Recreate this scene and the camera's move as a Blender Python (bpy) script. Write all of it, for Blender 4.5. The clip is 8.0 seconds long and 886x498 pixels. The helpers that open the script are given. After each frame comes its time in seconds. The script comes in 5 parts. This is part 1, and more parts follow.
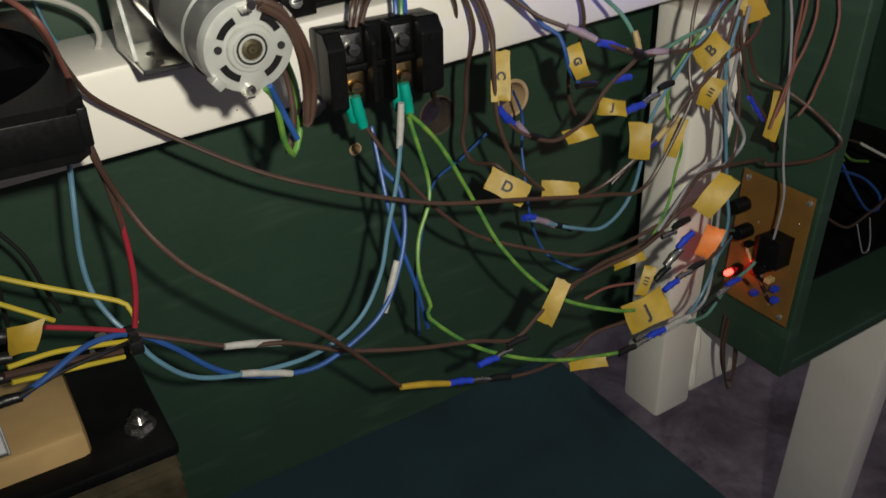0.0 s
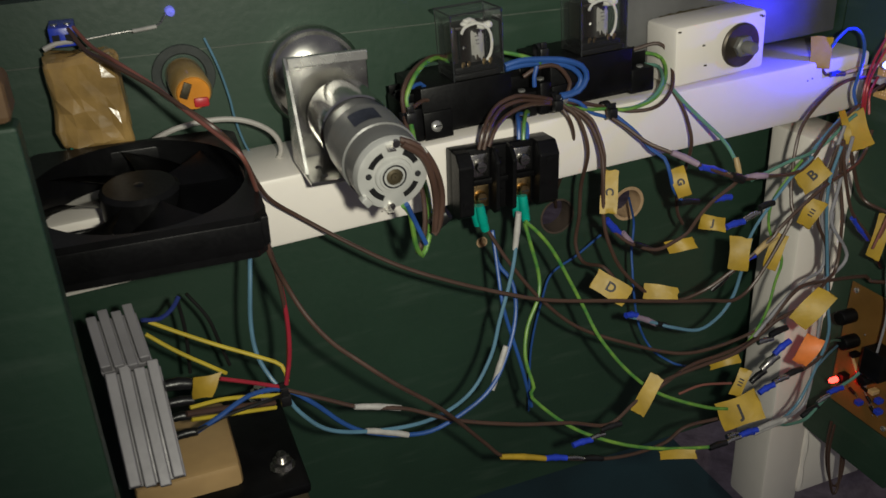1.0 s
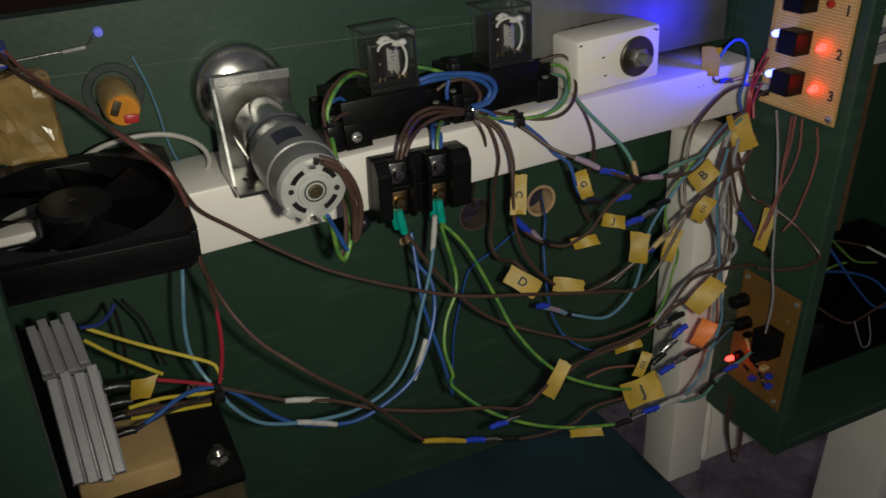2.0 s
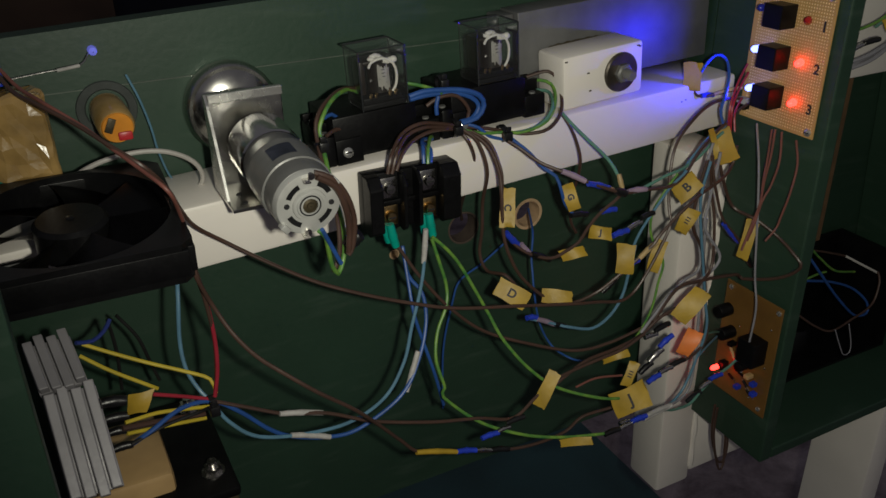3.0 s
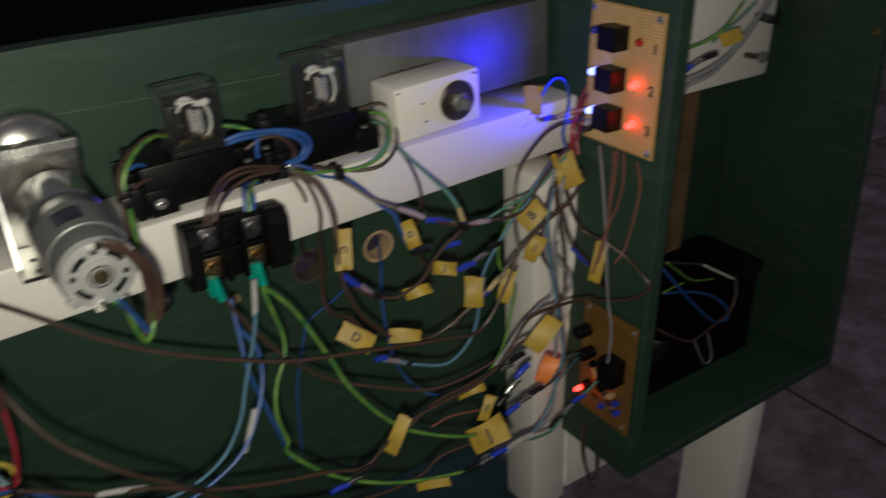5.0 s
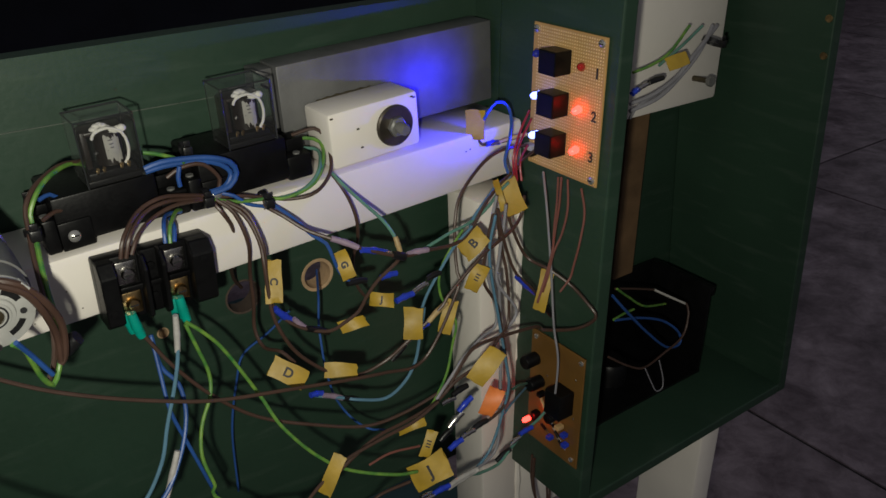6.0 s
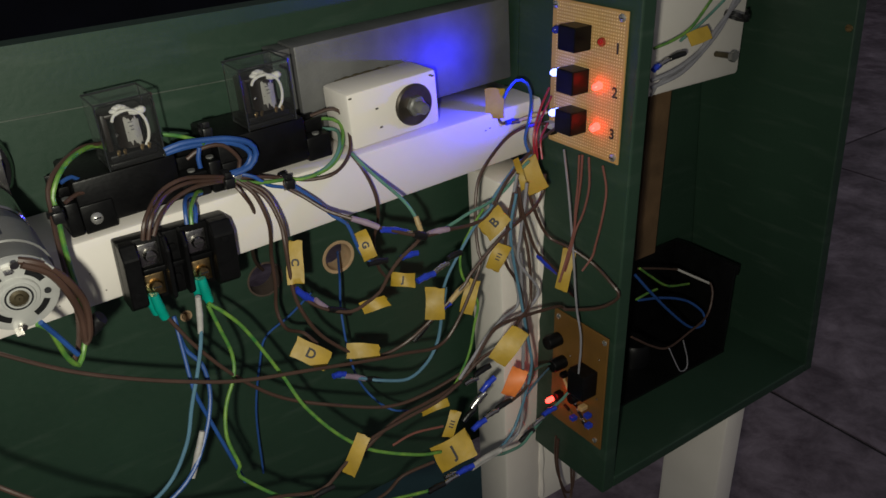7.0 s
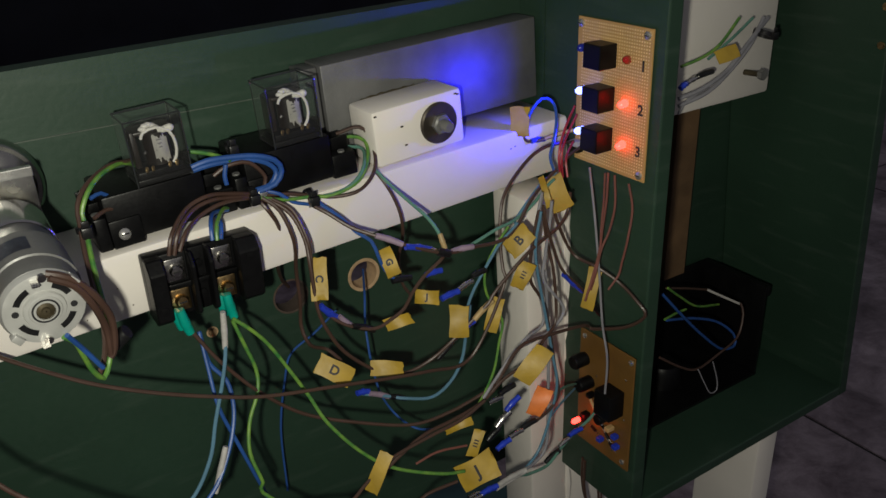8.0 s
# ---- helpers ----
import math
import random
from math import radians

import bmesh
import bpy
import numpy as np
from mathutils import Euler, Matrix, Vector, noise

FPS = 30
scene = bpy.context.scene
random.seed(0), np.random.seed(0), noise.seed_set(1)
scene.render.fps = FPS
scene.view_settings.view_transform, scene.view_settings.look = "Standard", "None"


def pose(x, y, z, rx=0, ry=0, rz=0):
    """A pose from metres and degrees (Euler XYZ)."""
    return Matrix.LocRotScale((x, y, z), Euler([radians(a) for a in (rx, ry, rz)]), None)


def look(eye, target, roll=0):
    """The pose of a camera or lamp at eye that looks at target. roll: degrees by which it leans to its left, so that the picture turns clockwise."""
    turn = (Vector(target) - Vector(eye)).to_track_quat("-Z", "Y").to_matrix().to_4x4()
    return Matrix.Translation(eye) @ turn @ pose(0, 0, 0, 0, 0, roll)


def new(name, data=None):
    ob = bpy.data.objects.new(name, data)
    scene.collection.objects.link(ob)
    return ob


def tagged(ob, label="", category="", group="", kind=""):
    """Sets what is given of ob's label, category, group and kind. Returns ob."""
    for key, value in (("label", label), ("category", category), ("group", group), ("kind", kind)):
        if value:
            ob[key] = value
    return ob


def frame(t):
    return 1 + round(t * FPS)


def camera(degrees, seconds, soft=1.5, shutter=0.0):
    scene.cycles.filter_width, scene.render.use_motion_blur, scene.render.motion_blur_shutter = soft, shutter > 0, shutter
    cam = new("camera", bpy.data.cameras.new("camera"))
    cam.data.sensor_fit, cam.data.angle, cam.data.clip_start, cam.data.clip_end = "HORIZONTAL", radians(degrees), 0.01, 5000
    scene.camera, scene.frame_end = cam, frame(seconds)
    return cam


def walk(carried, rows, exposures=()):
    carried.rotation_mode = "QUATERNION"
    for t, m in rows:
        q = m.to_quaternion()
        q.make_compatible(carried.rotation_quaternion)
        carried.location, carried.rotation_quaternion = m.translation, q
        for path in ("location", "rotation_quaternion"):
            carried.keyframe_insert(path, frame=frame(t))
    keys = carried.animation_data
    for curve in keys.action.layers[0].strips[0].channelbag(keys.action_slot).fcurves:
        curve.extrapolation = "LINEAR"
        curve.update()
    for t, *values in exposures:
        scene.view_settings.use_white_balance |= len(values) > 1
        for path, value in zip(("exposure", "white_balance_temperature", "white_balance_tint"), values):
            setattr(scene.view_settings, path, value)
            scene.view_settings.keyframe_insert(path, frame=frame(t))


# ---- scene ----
cam = camera(56.2, 8.0, soft=1.5, shutter=0.5)
PATH = [
    (0, (0.215, 0.149, 1.13), (1.125, 1.603, 0.102), -1.0),
    (0.5, (0.231, 0.105, 1.146), (1.013, 1.684, 0.2), -1.2),
    (1, (0.205, 0.085, 1.185), (0.843, 1.759, 0.297), -2.0),
    (1.5, (0.2, 0.072, 1.192), (0.867, 1.713, 0.263), -0.6),
    (2, (0.205, 0.05, 1.218), (0.968, 1.645, 0.283), -1.0),
    (3.3, (0.19, 0.042, 1.223), (1.002, 1.632, 0.323), -0.9),
    (3.5, (0.188, 0.037, 1.231), (0.981, 1.632, 0.322), -0.3),
    (4, (0.191, 0.041, 1.23), (1.012, 1.624, 0.324), 0.1),
    (4.5, (0.217, 0.04, 1.233), (1.1, 1.595, 0.338), -0.5),
    (5, (0.262, 0.054, 1.238), (1.259, 1.526, 0.322), -0.9),
    (5.2, (0.274, 0.067, 1.235), (1.372, 1.481, 0.342), 0.5),
    (6.3, (0.298, 0.06, 1.237), (1.342, 1.517, 0.351), -0.7),
    (6.5, (0.298, 0.061, 1.229), (1.328, 1.522, 0.331), -1.2),
    (7, (0.296, 0.061, 1.229), (1.316, 1.524, 0.323), -1.5),
    (7.5, (0.3, 0.057, 1.229), (1.272, 1.578, 0.369), -2.4),
    (8, (0.3, 0.057, 1.226), (1.271, 1.581, 0.369), -2.3),
]
walk(cam, [(t, look(eye, target, roll)) for t, eye, target, roll in PATH],
     [(0, 0.1), (0.5, -0.1), (1, -0.12), (1.5, -0.2), (2, -0.5), (3.5, -0.6), (4.5, -0.55), (5, -0.45), (6.5, -0.18), (8, -0.2)])

# ---- world and light ----
world = bpy.data.worlds.new("night")
scene.world = world
world.use_nodes = True
world.node_tree.nodes["Background"].inputs[0].default_value = (0.82, 0.80, 0.90, 1)
world.node_tree.nodes["Background"].inputs[1].default_value = 0.14


def lamp(name, kind, place, power, colour, size, target=None, cone=0):
    data = bpy.data.lights.new(name, kind)
    data.energy, data.color = power, colour
    data.shadow_soft_size = size
    ob = new(name, data)
    ob.matrix_world = look(place, target) if target else pose(*place)
    if cone:
        data.spot_size, data.spot_blend = radians(cone), 1.0
    return ob


# the torch held beside the camera, and the lit diodes of the boards
lamp("torch", "SPOT", (0.246, 0.045, 1.204), 12.4, (0.98, 0.96, 0.80), 0.009, (0.556, 0.60, 1.01), 105)
lamp("blue_diode_light", "SPOT", (0.731, 0.541, 1.052), 0.75, (0.012, 0.012, 1.0), 0.003, (0.64, 0.612, 1.065), 125)
lamp("blue_diode_light", "SPOT", (0.731, 0.542, 1.018), 0.26, (0.012, 0.012, 1.0), 0.003, (0.63, 0.605, 1.040), 125)
lamp("red_diode_light", "POINT", (0.736, 0.499, 1.048), 0.0005, (1.0, 0.02, 0.01), 0.003)
lamp("red_diode_light", "POINT", (0.734, 0.497, 1.016), 0.0005, (1.0, 0.02, 0.01), 0.003)
lamp("red_diode_light", "POINT", (0.7425, 0.5165, 0.7475), 0.004, (1.0, 0.02, 0.01), 0.003)


# ---- materials ----
def material(name, colour, rough=0.5, metal=0.0, spread=0.25, scale=40.0, bump=0.15, fine=400.0, stain=None, glow=0.0, coat=0.0):
    m = bpy.data.materials.new(name)
    m.use_nodes = True
    nodes, links = m.node_tree.nodes, m.node_tree.links
    shader = nodes["Principled BSDF"]
    coords = nodes.new("ShaderNodeTexCoord")
    wide, small = nodes.new("ShaderNodeTexNoise"), nodes.new("ShaderNodeTexNoise")
    wide.inputs["Scale"].default_value, small.inputs["Scale"].default_value = scale, fine
    wide.inputs["Detail"].default_value = small.inputs["Detail"].default_value = 5
    for n in (wide, small):
        links.new(coords.outputs["Object"], n.inputs["Vector"])
    ramp = nodes.new("ShaderNodeValToRGB")
    ramp.color_ramp.elements[0].position, ramp.color_ramp.elements[1].position = 0.3, 0.72
    ramp.color_ramp.elements[0].color = (*[c * (1 - spread) for c in colour], 1)
    ramp.color_ramp.elements[1].color = (*(stain or [min(1, c * (1 + spread)) for c in colour]), 1)
    links.new(wide.outputs["Fac"], ramp.inputs["Fac"])
    links.new(ramp.outputs["Color"], shader.inputs["Base Color"])
    gloss = nodes.new("ShaderNodeMapRange")
    gloss.inputs["To Min"].default_value, gloss.inputs["To Max"].default_value = max(0.03, rough - 0.12), min(1, rough + 0.12)
    links.new(small.outputs["Fac"], gloss.inputs["Value"])
    links.new(gloss.outputs["Result"], shader.inputs["Roughness"])
    relief = nodes.new("ShaderNodeBump")
    relief.inputs["Strength"].default_value, relief.inputs["Distance"].default_value = bump, 0.0006
    links.new(small.outputs["Fac"], relief.inputs["Height"])
    links.new(relief.outputs["Normal"], shader.inputs["Normal"])
    shader.inputs["Metallic"].default_value = metal
    shader.inputs["Coat Weight"].default_value = coat
    if glow:
        shader.inputs["Emission Color"].default_value = (*colour, 1)
        shader.inputs["Emission Strength"].default_value = glow
    return m


def painted_board():
    """Brushed green paint over wood: streaks along the grain, chalky scuffs."""
    m = material("green_paint", (0.021, 0.050, 0.031), 0.5, 0, 0.18, 7, 0.25, 220, coat=0.0)
    nodes, links = m.node_tree.nodes, m.node_tree.links
    shader, ramp = nodes["Principled BSDF"], next(n for n in nodes if n.type == "VALTORGB")
    coords = next(n for n in nodes if n.type == "TEX_COORD")
    stretch = nodes.new("ShaderNodeMapping")
    stretch.inputs["Scale"].default_value = (14, 14, 90)
    streak = nodes.new("ShaderNodeTexNoise")
    streak.inputs["Scale"].default_value, streak.inputs["Detail"].default_value = 1.0, 6
    links.new(coords.outputs["Object"], stretch.inputs["Vector"])
    links.new(stretch.outputs["Vector"], streak.inputs["Vector"])
    scuff = nodes.new("ShaderNodeValToRGB")
    scuff.color_ramp.elements[0].position, scuff.color_ramp.elements[1].position = 0.55, 0.80
    scuff.color_ramp.elements[1].color = (0.35, 0.35, 0.35, 1)
    links.new(streak.outputs["Fac"], scuff.inputs["Fac"])
    mix = nodes.new("ShaderNodeMix")
    mix.data_type = "RGBA"
    mix.inputs["B"].default_value = (0.08, 0.115, 0.09, 1)
    for a, b in ((scuff.outputs["Color"], mix.inputs["Factor"]), (ramp.outputs["Color"], mix.inputs["A"])):
        links.new(a, b)
    links.new(mix.outputs["Result"], shader.inputs["Base Color"])
    return m


GREEN = painted_board()
TEAL = material("dark_teal", (0.020, 0.058, 0.066), 0.55, 0, 0.3, 6, 0.2, 150)
WHITE = material("white_enamel", (0.84, 0.79, 0.73), 0.38, 0, 0.05, 14, 0.2, 160)
WOOD = material("bare_wood", (0.13, 0.075, 0.036), 0.7, 0, 0.35, 30, 0.3, 300)
TILE = material("purple_floor_tile", (0.14, 0.113, 0.130), 0.4, 0, 0.3, 5, 0.3, 45, stain=(0.225, 0.192, 0.212))
nodes, links = TILE.node_tree.nodes, TILE.node_tree.links
shade, spread, tint = nodes.new("ShaderNodeObjectInfo"), nodes.new("ShaderNodeMapRange"), nodes.new("ShaderNodeMix")
spread.inputs["To Min"].default_value, spread.inputs["To Max"].default_value = 0.8, 1.4
tint.data_type, tint.blend_type, tint.inputs["Factor"].default_value = "RGBA", "MULTIPLY", 1.0
links.new(shade.outputs["Random"], spread.inputs["Value"])
links.new(next(n for n in nodes if n.type == "VALTORGB").outputs["Color"], tint.inputs["A"])
links.new(spread.outputs["Result"], tint.inputs["B"])
# drifting stone clouds and pale veins, laid differently on each tile
where, drift, clouds, tone, vein = nodes.new("ShaderNodeNewGeometry"), nodes.new("ShaderNodeMapping"), nodes.new("ShaderNodeTexNoise"), nodes.new("ShaderNodeValToRGB"), nodes.new("ShaderNodeMix")
drift.inputs["Scale"].default_value, drift.inputs["Rotation"].default_value = (8, 9, 8), (0, 0, 0.6)
clouds.inputs["Scale"].default_value, clouds.inputs["Detail"].default_value, clouds.inputs["Roughness"].default_value, clouds.inputs["Distortion"].default_value = 1.3, 10, 0.72, 0.35
for e, c in zip(tone.color_ramp.elements, ((0.50, 0.42, 0.46, 1), (1.75, 1.70, 1.72, 1))):
    e.color = c
tone.color_ramp.elements[0].position, tone.color_ramp.elements[1].position = 0.36, 0.68
vein.data_type, vein.blend_type, vein.inputs["Factor"].default_value = "RGBA", "MULTIPLY", 1.0
for a, b in ((where.outputs["Position"], drift.inputs["Vector"]), (drift.outputs["Vector"], clouds.inputs["Vector"]), (clouds.outputs["Fac"], tone.inputs["Fac"]), (tint.outputs["Result"], vein.inputs["A"]), (tone.outputs["Color"], vein.inputs["B"])):
    links.new(a, b)
links.new(vein.outputs["Result"], nodes["Principled BSDF"].inputs["Base Color"])
GROUT = material("dark_grout", (0.03, 0.028, 0.03), 0.9)
STEEL = material("bright_steel", (0.70, 0.69, 0.66), 0.26, 0.85, 0.06, 12, 0.03, 90)
ALU = material("brushed_aluminium", (0.17, 0.17, 0.17), 0.52, 0.5, 0.25, 25, 0.25)
ZINC = material("motor_steel", (0.185, 0.185, 0.18), 0.44, 0.25, 0.15, 50, 0.1)
CHROME = material("polished_steel", (0.62, 0.61, 0.59), 0.13, 1.0, 0.10, 30, 0.06, 60)
PLATE = material("bright_plate_steel", (0.56, 0.55, 0.52), 0.24, 1.0, 0.15, 30, 0.10, 60)
NICKEL = material("cast_end_cap", (0.52, 0.52, 0.50), 0.38, 0.4, 0.15, 60, 0.1)
BRASS = material("brass_screw", (0.55, 0.38, 0.18), 0.3, 1.0, 0.3, 90)
BLACK = material("black_plastic", (0.004, 0.004, 0.0045), 0.40, 0, 0.4, 60, 0.15)
FANBLACK = material("fan_plastic", (0.004, 0.004, 0.0045), 0.36, 0, 0.4, 60, 0.1)
HEAT = material("heat_shrink_black", (0.009, 0.009, 0.010), 0.35, 0, 0.5, 80, 0.4)
RUST = material("lamination_steel", (0.075, 0.06, 0.035), 0.55, 0.5, 0.5, 60, 0.5)
KRAFT = material("kraft_paper", (0.52, 0.34, 0.155), 0.36, 0, 0.2, 22, 0.5, 90, coat=0.25)
TAPE = material("amber_tape", (0.33, 0.21, 0.075), 0.22, 0, 0.35, 45, 0.6, 120, coat=0.6)
YELLOWTAG = material("yellow_paper_tape", (0.38, 0.245, 0.022), 0.5, 0, 0.2, 60, 0.5, 200)
ORANGETAG = material("orange_paper_tape", (0.80, 0.22, 0.05), 0.5, 0, 0.2, 60, 0.4, 200)
GREYFIN = material("grey_heat_sink_coating", (0.25, 0.24, 0.255), 0.42, 0.1, 0.15, 40, 0.08)
PERF = material("perforated_board_phenolic", (0.53, 0.31, 0.11), 0.5, 0, 0.12, 25, 0.2)
PCB = material("etched_board_phenolic", (0.17, 0.085, 0.020), 0.45, 0, 0.2, 30, 0.2)
INK = material("black_marker_ink", (0.02, 0.018, 0.02), 0.6)
PAPER = material("white_tape", (0.66, 0.64, 0.61), 0.6, 0, 0.1, 80, 0.3)
BOARDHOLE = material("drilled_hole_wood", (0.46, 0.31, 0.18), 0.8, 0, 0.3, 60, 0.4)
DARKWOOD = material("darker_hole_wood", (0.060, 0.042, 0.032), 0.8, 0, 0.4, 60, 0.4)
# near-black for the shade inside slots, vents and holes that are not cut
HOLESHADE = material("hole_shade", (0.01, 0.01, 0.012), 0.9)
REDPAINT = material("red_paint_mark", (0.55, 0.03, 0.04), 0.4)
CLEARDIM = material("unlit_red_diode", (0.45, 0.02, 0.02), 0.2)
BLUEDIM = material("unlit_blue_diode", (0.02, 0.03, 0.35), 0.2)
REDLED = material("lit_red_diode", (1.0, 0.035, 0.025), 0.3, glow=9)
BLUELED = material("lit_blue_diode", (0.2, 0.26, 1.0), 0.3, glow=6)
DIMBLUELED = material("faint_blue_diode", (0.18, 0.2, 0.9), 0.2, glow=0.5)
COIL = material("dark_coil_wrap", (0.013, 0.009, 0.007), 0.4, 0, 0.4, 90)
CASEEDGE = material("dark_edge_reflection", (0.028, 0.030, 0.032), 0.15)
CRIMPMETAL = material("tinned_crimp", (0.6, 0.58, 0.55), 0.25, 1.0, 0.2, 120)

WIRE = {
    "brown": material("brown_wire_sleeve", (0.064, 0.035, 0.026), 0.42, 0, 0.15, 60, 0.1),
    "blue": material("blue_wire_sleeve", (0.022, 0.080, 0.29), 0.4, 0, 0.15, 60, 0.1),
    "sky": material("pale_blue_wire_sleeve", (0.095, 0.205, 0.295), 0.4, 0, 0.15, 60, 0.1),
    "navy": material("navy_wire_sleeve", (0.02, 0.035, 0.17), 0.4, 0, 0.15, 60, 0.1),
    "green": material("green_yellow_wire_sleeve", (0.055, 0.25, 0.06), 0.4, 0, 0.35, 110, 0.1, stain=(0.19, 0.34, 0.05)),
    "teal": material("teal_wire_sleeve", (0.10, 0.235, 0.185), 0.4, 0, 0.2, 60, 0.1),
    "grey": material("grey_wire_sleeve", (0.25, 0.245, 0.27), 0.45, 0, 0.15, 60, 0.1),
    "red": material("red_wire_sleeve", (0.33, 0.022, 0.04), 0.4, 0, 0.15, 60, 0.1),
    "yellow": material("yellow_wire_sleeve", (0.52, 0.40, 0.035), 0.4, 0, 0.15, 60, 0.1),
    "black": material("black_wire_sleeve", (0.012, 0.012, 0.012), 0.4),
    "white": material("white_cable_sleeve", (0.42, 0.40, 0.375), 0.45, 0, 0.1, 60, 0.1),
    "rust": material("maroon_wire_sleeve", (0.19, 0.07, 0.055), 0.45, 0, 0.15, 60, 0.1),
}
SLEEVE = {
    "blue": material("blue_crimp_sleeve", (0.02, 0.05, 0.50), 0.3, 0, 0.2, 90, 0.2),
    "black": HEAT,
    "metal": CRIMPMETAL,
    "tan": material("tan_tape", (0.42, 0.30, 0.14), 0.5, 0, 0.25, 90, 0.5),
    "mauve": material("pale_mauve_tape", (0.27, 0.20, 0.27), 0.5, 0, 0.25, 90, 0.5),
    "white": material("grey_white_tape", (0.43, 0.415, 0.40), 0.55, 0, 0.2, 90, 0.6),
    "teal": material("sea_green_crimp_sleeve", (0.0, 0.30, 0.23), 0.35, 0, 0.2, 90, 0.2),
    "yellow": YELLOWTAG,
}


def clear_plastic():
    """Thin clear sheet: nearly all light passes, the rest is mirrored, more so at grazing angles."""
    m = bpy.data.materials.new("clear_polycarbonate")
    m.use_nodes = True
    nodes, links = m.node_tree.nodes, m.node_tree.links
    clear, gloss, rim, mix = nodes.new("ShaderNodeBsdfTransparent"), nodes.new("ShaderNodeBsdfGlossy"), nodes.new("ShaderNodeFresnel"), nodes.new("ShaderNodeMixShader")
    clear.inputs["Color"].default_value = (0.86, 0.87, 0.86, 1)
    gloss.inputs["Color"].default_value, gloss.inputs["Roughness"].default_value = (0.9, 0.9, 0.9, 1), 0.12
    rim.inputs["IOR"].default_value = 1.6
    links.new(rim.outputs["Fac"], mix.inputs["Fac"])
    links.new(clear.outputs["BSDF"], mix.inputs[1])
    links.new(gloss.outputs["BSDF"], mix.inputs[2])
    haze, veil = nodes.new("ShaderNodeBsdfDiffuse"), nodes.new("ShaderNodeMixShader")
    haze.inputs["Color"].default_value, veil.inputs["Fac"].default_value = (0.45, 0.46, 0.46, 1), 0.022
    links.new(mix.outputs["Shader"], veil.inputs[1])
    links.new(haze.outputs["BSDF"], veil.inputs[2])
    links.new(veil.outputs["Shader"], nodes["Material Output"].inputs["Surface"])
    return m


CLEAR = clear_plastic()
BLACK.node_tree.nodes["Principled BSDF"].inputs["Specular IOR Level"].default_value = 0.2
FANBLACK.node_tree.nodes["Principled BSDF"].inputs["Specular IOR Level"].default_value = 0.36


# ---- building helpers ----
def finish(bm, name, mat, smooth=False):
    mesh = bpy.data.meshes.new(name)
    bmesh.ops.recalc_face_normals(bm, faces=bm.faces)
    bm.to_mesh(mesh)
    bm.free()
    mesh.materials.append(mat)
    if smooth:
        mesh.shade_smooth()
        mesh.set_sharp_from_angle(angle=radians(40))
    return mesh


def part(name, bm, mat, parent=None, label="", smooth=True):
    ob = new(name, finish(bm, name, mat, smooth))
    if parent:
        ob.parent = parent
    if label:
        ob["label"] = label
    return ob


def thing(name, place, label, category, group="", kind=""):
    ob = new(name)
    ob.empty_display_size = 0.01
    ob.location = place
    return tagged(ob, label, category, group, kind)


def box(bm, lo, hi, bevel=0.0, m=None):
    made = bmesh.ops.create_cube(bm, size=1.0)
    size = [b - a for a, b in zip(lo, hi)]
    mid = [(a + b) / 2 for a, b in zip(lo, hi)]
    bmesh.ops.transform(bm, matrix=Matrix.Translation(mid) @ Matrix.Diagonal((*size, 1)), verts=made["verts"])
    if bevel:
        edges = list({e for v in made["verts"] for e in v.link_edges})
        out = bmesh.ops.bevel(bm, geom=edges, offset=bevel, segments=2, affect="EDGES", profile=0.5)
        made = {"verts": list({v for f in out["faces"] for v in f.verts} | {v for v in made["verts"] if v.is_valid})}
    if m:
        bmesh.ops.transform(bm, matrix=m, verts=[v for v in made["verts"] if v.is_valid])
    return bm


def boxed(lo, hi, bevel=0.0, m=None):
    return box(bmesh.new(), lo, hi, bevel, m)


def rod(bm, a, b, r0, r1=None, seg=16):
    a, b = Vector(a), Vector(b)
    m = Matrix.Translation((a + b) / 2) @ (b - a).to_track_quat("Z", "Y").to_matrix().to_4x4()
    bmesh.ops.create_cone(bm, cap_ends=True, segments=seg, radius1=r0, radius2=r0 if r1 is None else r1, depth=(b - a).length, matrix=m)
    return bm


def rodded(a, b, r0, r1=None, seg=16):
    return rod(bmesh.new(), a, b, r0, r1, seg)


def lathe(bm, origin, axis, profile, seg=32):
    """Turn a profile of (radius, along) about an axis."""
    m = Matrix.Translation(origin) @ Vector(axis).to_track_quat("Z", "Y").to_matrix().to_4x4()
    rings = [[bm.verts.new(m @ Vector((r * math.cos(k * math.tau / seg), r * math.sin(k * math.tau / seg), h))) for k in range(seg)] for r, h in profile]
    for p, q in zip(rings, rings[1:]):
        for k in range(seg):
            bm.faces.new((p[k], p[(k + 1) % seg], q[(k + 1) % seg], q[k]))
    return bm


def smooth_line(points, step=0.004):
    """A rounded line through the points."""
    p = [Vector(q) for q in points]
    if len(p) == 2:
        return p
    p = [2 * p[0] - p[1]] + p + [2 * p[-1] - p[-2]]
    out = []
    for a, b, c, d in zip(p, p[1:], p[2:], p[3:]):
        n = max(2, int((c - b).length / step))
        for k in range(n):
            t = k / n
            out.append(0.5 * ((2 * b) + (c - a) * t + (2 * a - 5 * b + 4 * c - d) * t * t + (3 * b - a - 3 * c + d) * t ** 3))
    return out + [p[-2]]


